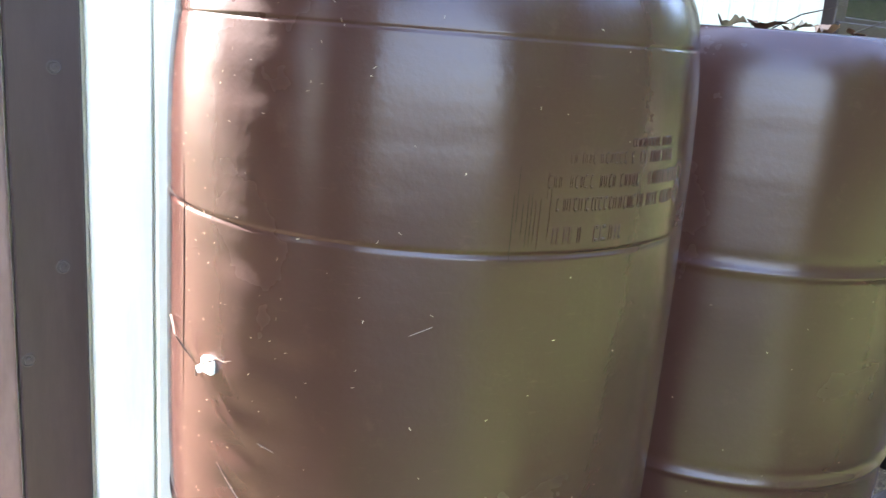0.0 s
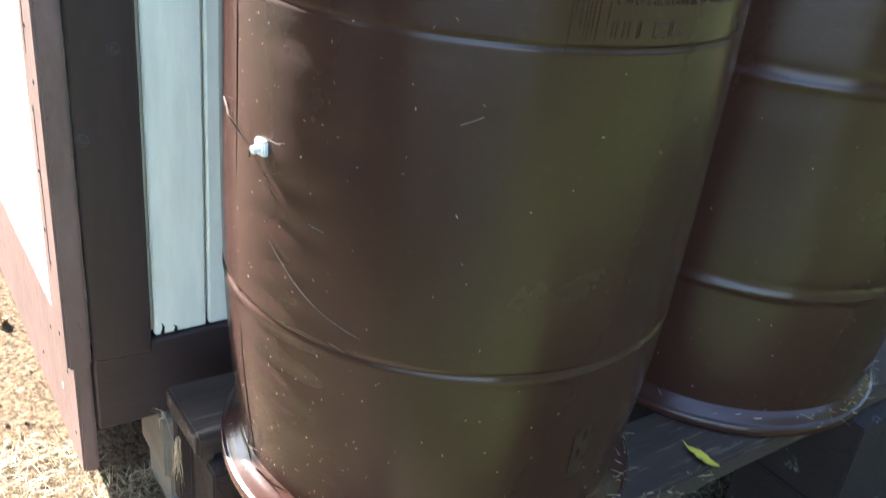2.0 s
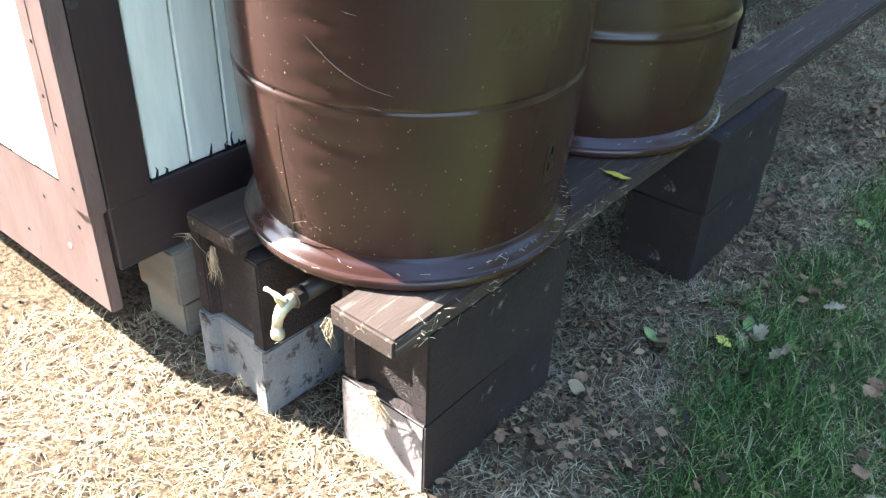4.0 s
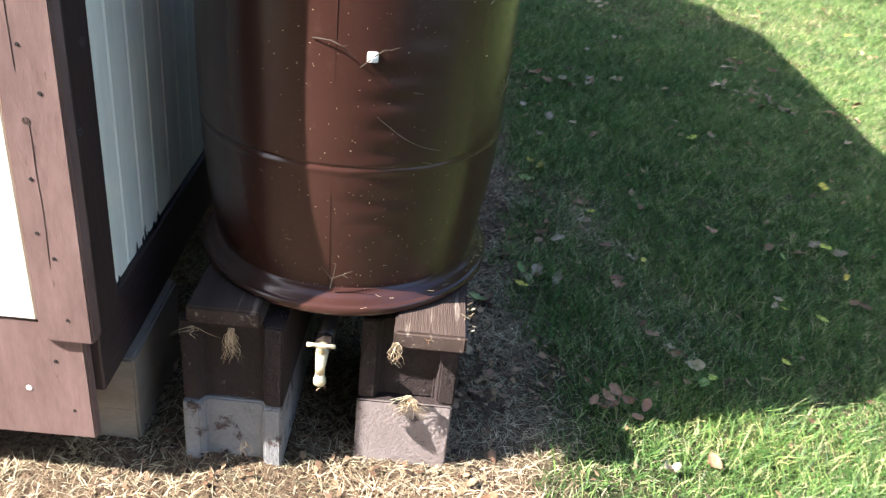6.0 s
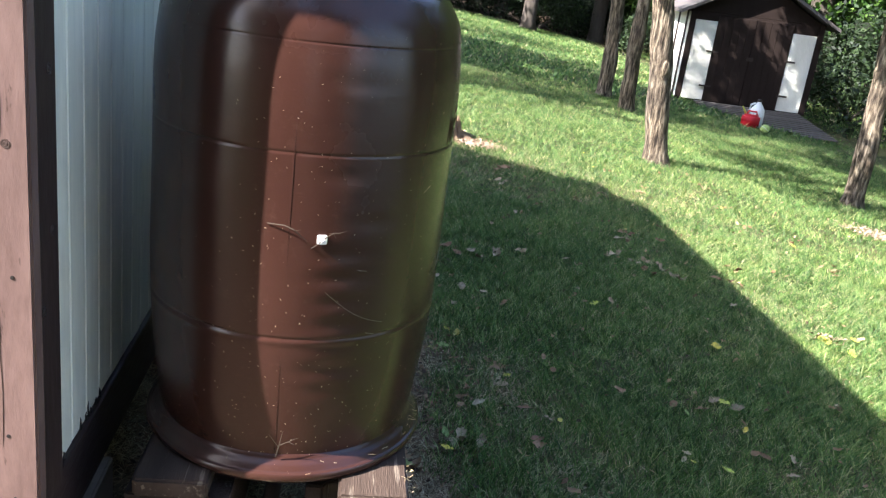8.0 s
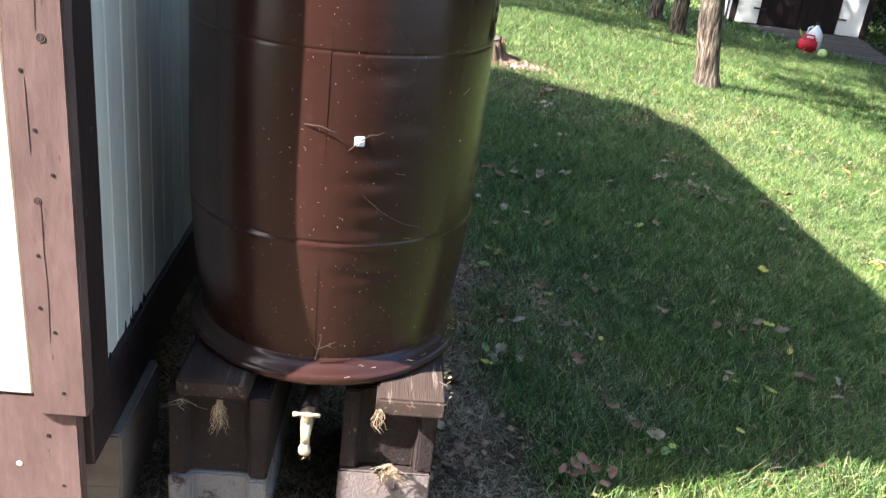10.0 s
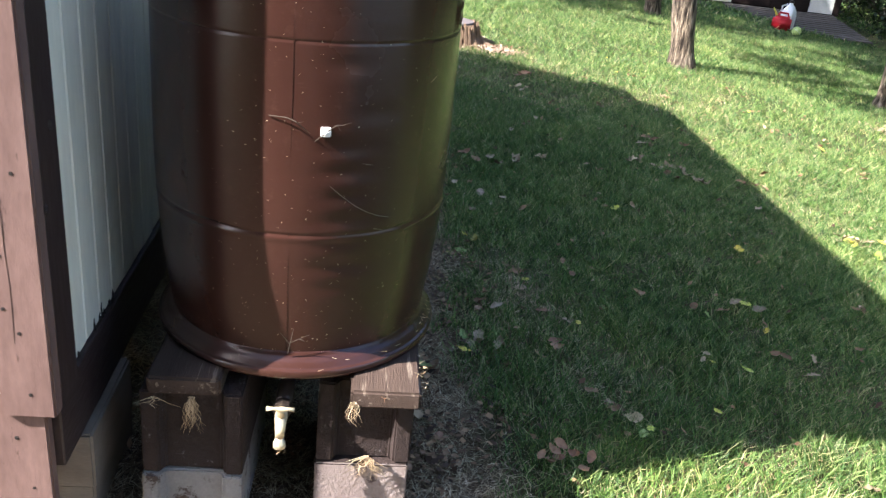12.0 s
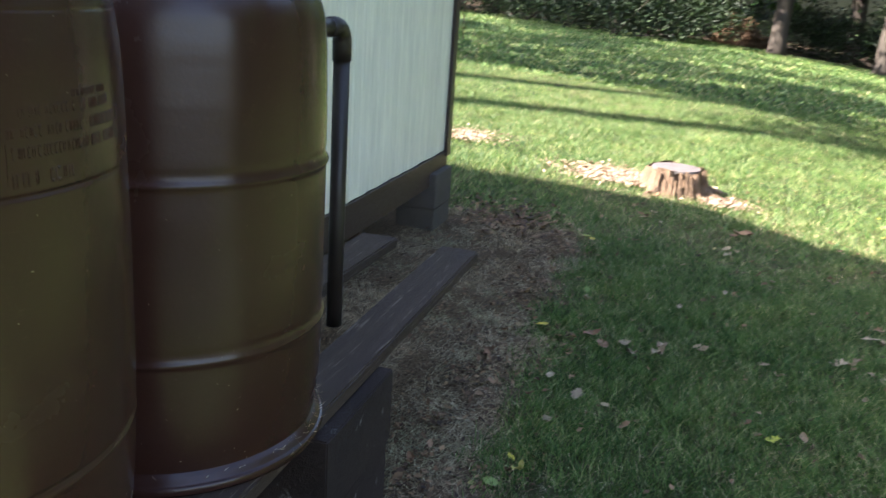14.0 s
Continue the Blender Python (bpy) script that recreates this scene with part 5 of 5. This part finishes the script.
def build_can_and_jug():
    x, y = 13.15, -6.20
    z = gz(x, y) + 0.01
    c = thing("fuel_can", (x, y, z), "red plastic fuel can standing on the grass", "fuel can", rz=-27)
    c.scale = (0.8, 0.8, 0.8)
    part("body", box(-0.12, 0.12, -0.19, 0.19, 0, 0.27, 0.045, 4), M_RED, c, smooth=True)
    part("handle", tube([(0, -0.11, 0.26), (0, -0.09, 0.335), (0, 0.07, 0.335), (0, 0.10, 0.26)], 0.02, 10), M_RED, c, "moulded grip", True)
    part("spout", tube([(0, 0.12, 0.25), (-0.02, 0.16, 0.33), (-0.05, 0.22, 0.42)], [0.026, 0.02, 0.014], 10), M_LEAF_YELLOW, c, "pale pouring spout", True)
    jx, jy = 13.42, -6.42
    j = thing("plastic_jug", (jx, jy, gz(jx, jy) + 0.01), "white translucent plastic jug behind the fuel can", "jug", rz=-27)
    part("body", turned([(0.10, 0), (0.125, 0.02), (0.125, 0.24), (0.115, 0.30), (0.07, 0.37), (0.035, 0.41), (0.033, 0.44)], 24), M_WHITE, j, smooth=True)
    part("cap", turned([(0.038, 0.435), (0.038, 0.47), (0.03, 0.475)], 16), M_PIPE, j, "dark screw cap", True)
    part("grip", tube([(0.04, 0.06, 0.40), (0.06, 0.13, 0.36), (0.06, 0.135, 0.27)], 0.016, 8), M_WHITE, j, smooth=True)
    b = thing("ball", (12.80, -6.32, gz(12.80, -6.32) + 0.065), "small pale green ball in the grass", "ball")
    bm = bmesh.new()
    bmesh.ops.create_icosphere(bm, subdivisions=3, radius=0.075)
    part("shell", bm, M_LIME, b, smooth=True)
    part("seam", tube([(0.0755 * math.cos(t), 0.0755 * math.sin(t) * math.cos(0.6), 0.0755 * math.sin(t) * math.sin(0.6)) for t in [2 * math.pi * k / 24 for k in range(25)]], 0.003, 5), M_WHITE, b, "pale seam")


def build_rain_chain():
    """A thin chain of bent wire links that hangs from the eave at the far corner."""
    c = thing("rain_chain", (4.455, 1.15, 2.26), "thin rusty chain hanging from the eave corner", "chain")
    z, k = -0.01, 0
    while z > -1.13:
        turn = Matrix.Rotation(radians(90 * (k % 2) + 20), 4, "Z")
        pts = [turn @ Vector((0.008 * math.cos(a), 0, z - 0.018 + 0.018 * math.sin(a))) for a in [2 * math.pi * n / 10 for n in range(11)]]
        part("chain_link", tube(pts, 0.0022, 5), M_RUST, c)
        z, k = z - 0.031, k + 1
    part("hook", tube([(0, 0, z + 0.004), (0.004, 0, z - 0.02), (0.016, 0, z - 0.03), (0.024, 0, z - 0.018)], 0.0025, 6), M_RUST, c, "bent end hook")


build_house()
build_rain_chain()
build_pier("timber_pier", 0.333, 0.62, 1.163, 1.30, 0.06, (0.125, 0.132), M_PIER, "weathered stacked timber blocks under the shed corner")
build_pier("concrete_pier", 4.10, 4.40, 1.145, 1.36, 0.03, (0.17, 0.19), M_GREY_PIER, "stacked grey concrete blocks under the far corner")
build_supports()
build_barrel_one()
build_barrel_two()
build_pipe()
build_spigot()
build_small_things()
build_stump()
build_lawn_tree((7.0, -2.39), 0.112, (0.02, 0.19), 6.5, 1, "slim lawn tree with pale rough bark and a knot", knot=(-0.085, 0.17, 0.98))
build_lawn_tree((7.0, -4.50), 0.105, (0.03, 0.02), 6.0, 2, "leaning lawn tree with grey bark", low=2.6)
build_lawn_tree((11.3, -3.36), 0.105, (0.02, 0.02), 7.0, 3, "twin lawn tree with mottled grey bark", low=2.8)
build_lawn_tree((12.7, -3.42), 0.115, (0.02, 0.05), 7.0, 4, "thicker twin lawn tree with mottled bark", low=2.6)
low_limb = thing("tree_branch", (7.05, -4.75, gz(7.0, -4.5) + 1.75), "low hanging leafy branch with broad light leaves", "branch")
part("twig_frame", tube([(-0.03, 0.16, 0.25), (0.0, -0.1, 0.18), (0.05, -0.45, 0.0), (0.1, -0.8, -0.12)], [0.022, 0.016, 0.010, 0.004], 7), M_BARK, low_limb)
cloud_part("leaves", [(0, 0.02, 0.2), (0.05, -0.3, 0.06), (0.1, -0.6, -0.05), (-0.05, -0.2, 0.35), (0.1, -0.9, 0.1)], [0.2, 0.26, 0.24, 0.3, 0.3], 110, 0.05, 61, M_FOLIAGE, low_limb)
build_garden_shed()
build_can_and_jug()


# ---------------------------------------------------------------- woods round the lawn
def build_woods():
    rng = random.Random(77)
    temps = [build_woodland_tree(50 + i, at, h, "tall dark woodland tree at the lawn edge", low, w) for i, (at, h, low, w) in enumerate((((32.3, -2.4), 11, 3.0, 3.2), ((36, 4.5), 10, 2.2, 3.4), ((34, -9.0), 12, 2.5, 3.6)))]
    spots = [(33, 1.5), (37, -5.5), (35, 8.5), (39, 12), (31, -12), (30, -16), (36, -14), (27, -17), (24, -15), (20, -17.5), (17, -14.5), (22, -20), (13, -16.5), (40, 0), (42, 7), (41, -9), (44, 16), (38, 17), (28, -21), (33, -19), (19, -12.8), (21.5, -11.5), (24.5, -11),
             (13, 9.5), (17.5, 12), (23, 13.5), (29, 17),
             (5, -19)]
    # The last spot, unseen behind the shed, is added to shade the lawn.
    for k, (x, y) in enumerate(spots + [(13.0, 5.2)]):
        copy_thing(temps[k % 3], pose(x, y, gz(x, y) - 0.1, 0, 0, rng.uniform(0, 360)) @ Matrix.Scale(rng.uniform(0.85, 1.2), 4))
    # Unseen trees added round the viewpoint to block skylight and darken the drums' reflections.
    ring = build_woodland_tree(90, (3.0, -10.5), 10, "unseen broad leafy tree added to dim skylight and drum reflections", 1.0, 3.2, 0.30, 330)
    for x, y in ((8.5, -12.5), (-0.5, -11.0), (6.0, -13.5), (11.5, -15.0), (1.2, -15), (-9.5, -2.0), (-9.0, 2.2), (-10.5, 6.5), (-12.0, -5.0), (-13, 1), (-12, 11), (-7.2, 5.2), (-5.6, 2.0)):
        copy_thing(ring, pose(x, y, gz(x, y) - 0.1, 0, 0, rng.uniform(0, 360)) @ Matrix.Scale(rng.uniform(0.9, 1.15), 4))
    # Hidden behind the shed, added for the dappled shade on the far lawn.
    tall = build_woodland_tree(97, (10.8, 4.6), 10, "unseen tall open-crowned tree placed to dapple the far lawn", 5.6, 2.7, 0.12, 170)
    copy_thing(tall, pose(8.7, 3.3, gz(8.7, 3.3) - 0.1, 0, 0, 140))
    edge = build_woodland_tree(95, (31.6, -5.7), 9, "dark thick-stemmed tree at the lawn edge with low sunlit boughs", 2.0, 3.4, 0.13, 420)
    copy_thing(edge, pose(33.5, -10.8, gz(33.5, -10.8) - 0.1, 0, 0, 130))
    copy_thing(edge, pose(28.5, -11.5, gz(28.5, -11.5) - 0.1, 0, 0, 230) @ Matrix.Scale(0.9, 4))
    dark = [build_shrub((29.0, 2.9), 5, 2.0, M_SHADED_EVERGREEN, "dense dark evergreen shrub at the wood edge"), build_shrub((37.5, -5.2), 6, 1.7, M_SHADED_EVERGREEN, "dark leafy shrub at the wood edge"), build_shrub((33.5, -0.9), 7, 0.7, M_RUST_FOLIAGE, "rusty brown dead brush at the wood edge")]
    for k, (x, y) in enumerate([(30, 4.6), (37, -8), (31, 1.2), (31.5, 6.5), (37.5, -7.0), (34.5, -1.6), (33, 10), (28, -10), (35.5, -1), (31, 2), (25, -13), (27, -12.5), (21, -13.5), (34, 6), (18.0, -11.0), (22, -9.8), (20, -10.6), (36, 10), (36.5, -9), (15.5, -12.5), (13.5, -10.8), (32.5, 3.4), (38, -4), (32, 8), (33.5, 12.5), (35, 15), (34, 1.0), (34.5, -6.5), (35, 4), (37.5, -10), (36, -11.5), (37, -2.5), (36.5, 7.5), (30, -13.5), (34, 18), (40, -1), (41.5, 2), (40.5, -6), (42, -9.5), (41, 5), (43, -13)]):
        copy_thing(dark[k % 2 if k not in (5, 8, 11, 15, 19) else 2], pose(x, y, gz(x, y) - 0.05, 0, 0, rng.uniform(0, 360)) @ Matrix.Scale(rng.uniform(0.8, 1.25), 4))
    tagged(link("backdrop", box(52, 53, -60, 60, -4, 12, 0), M_WOODS), "flat panel coloured as shaded woods far beyond the lawn", "backdrop", "", "structure")
    tagged(link("backdrop_2", box(6, 51, -27, -26, -4, 12, 0), M_WOODS), "flat panel coloured as shaded woods beside the lawn", "backdrop", "", "structure")


build_woods()
build_leaves()
build_litter()
build_grass()
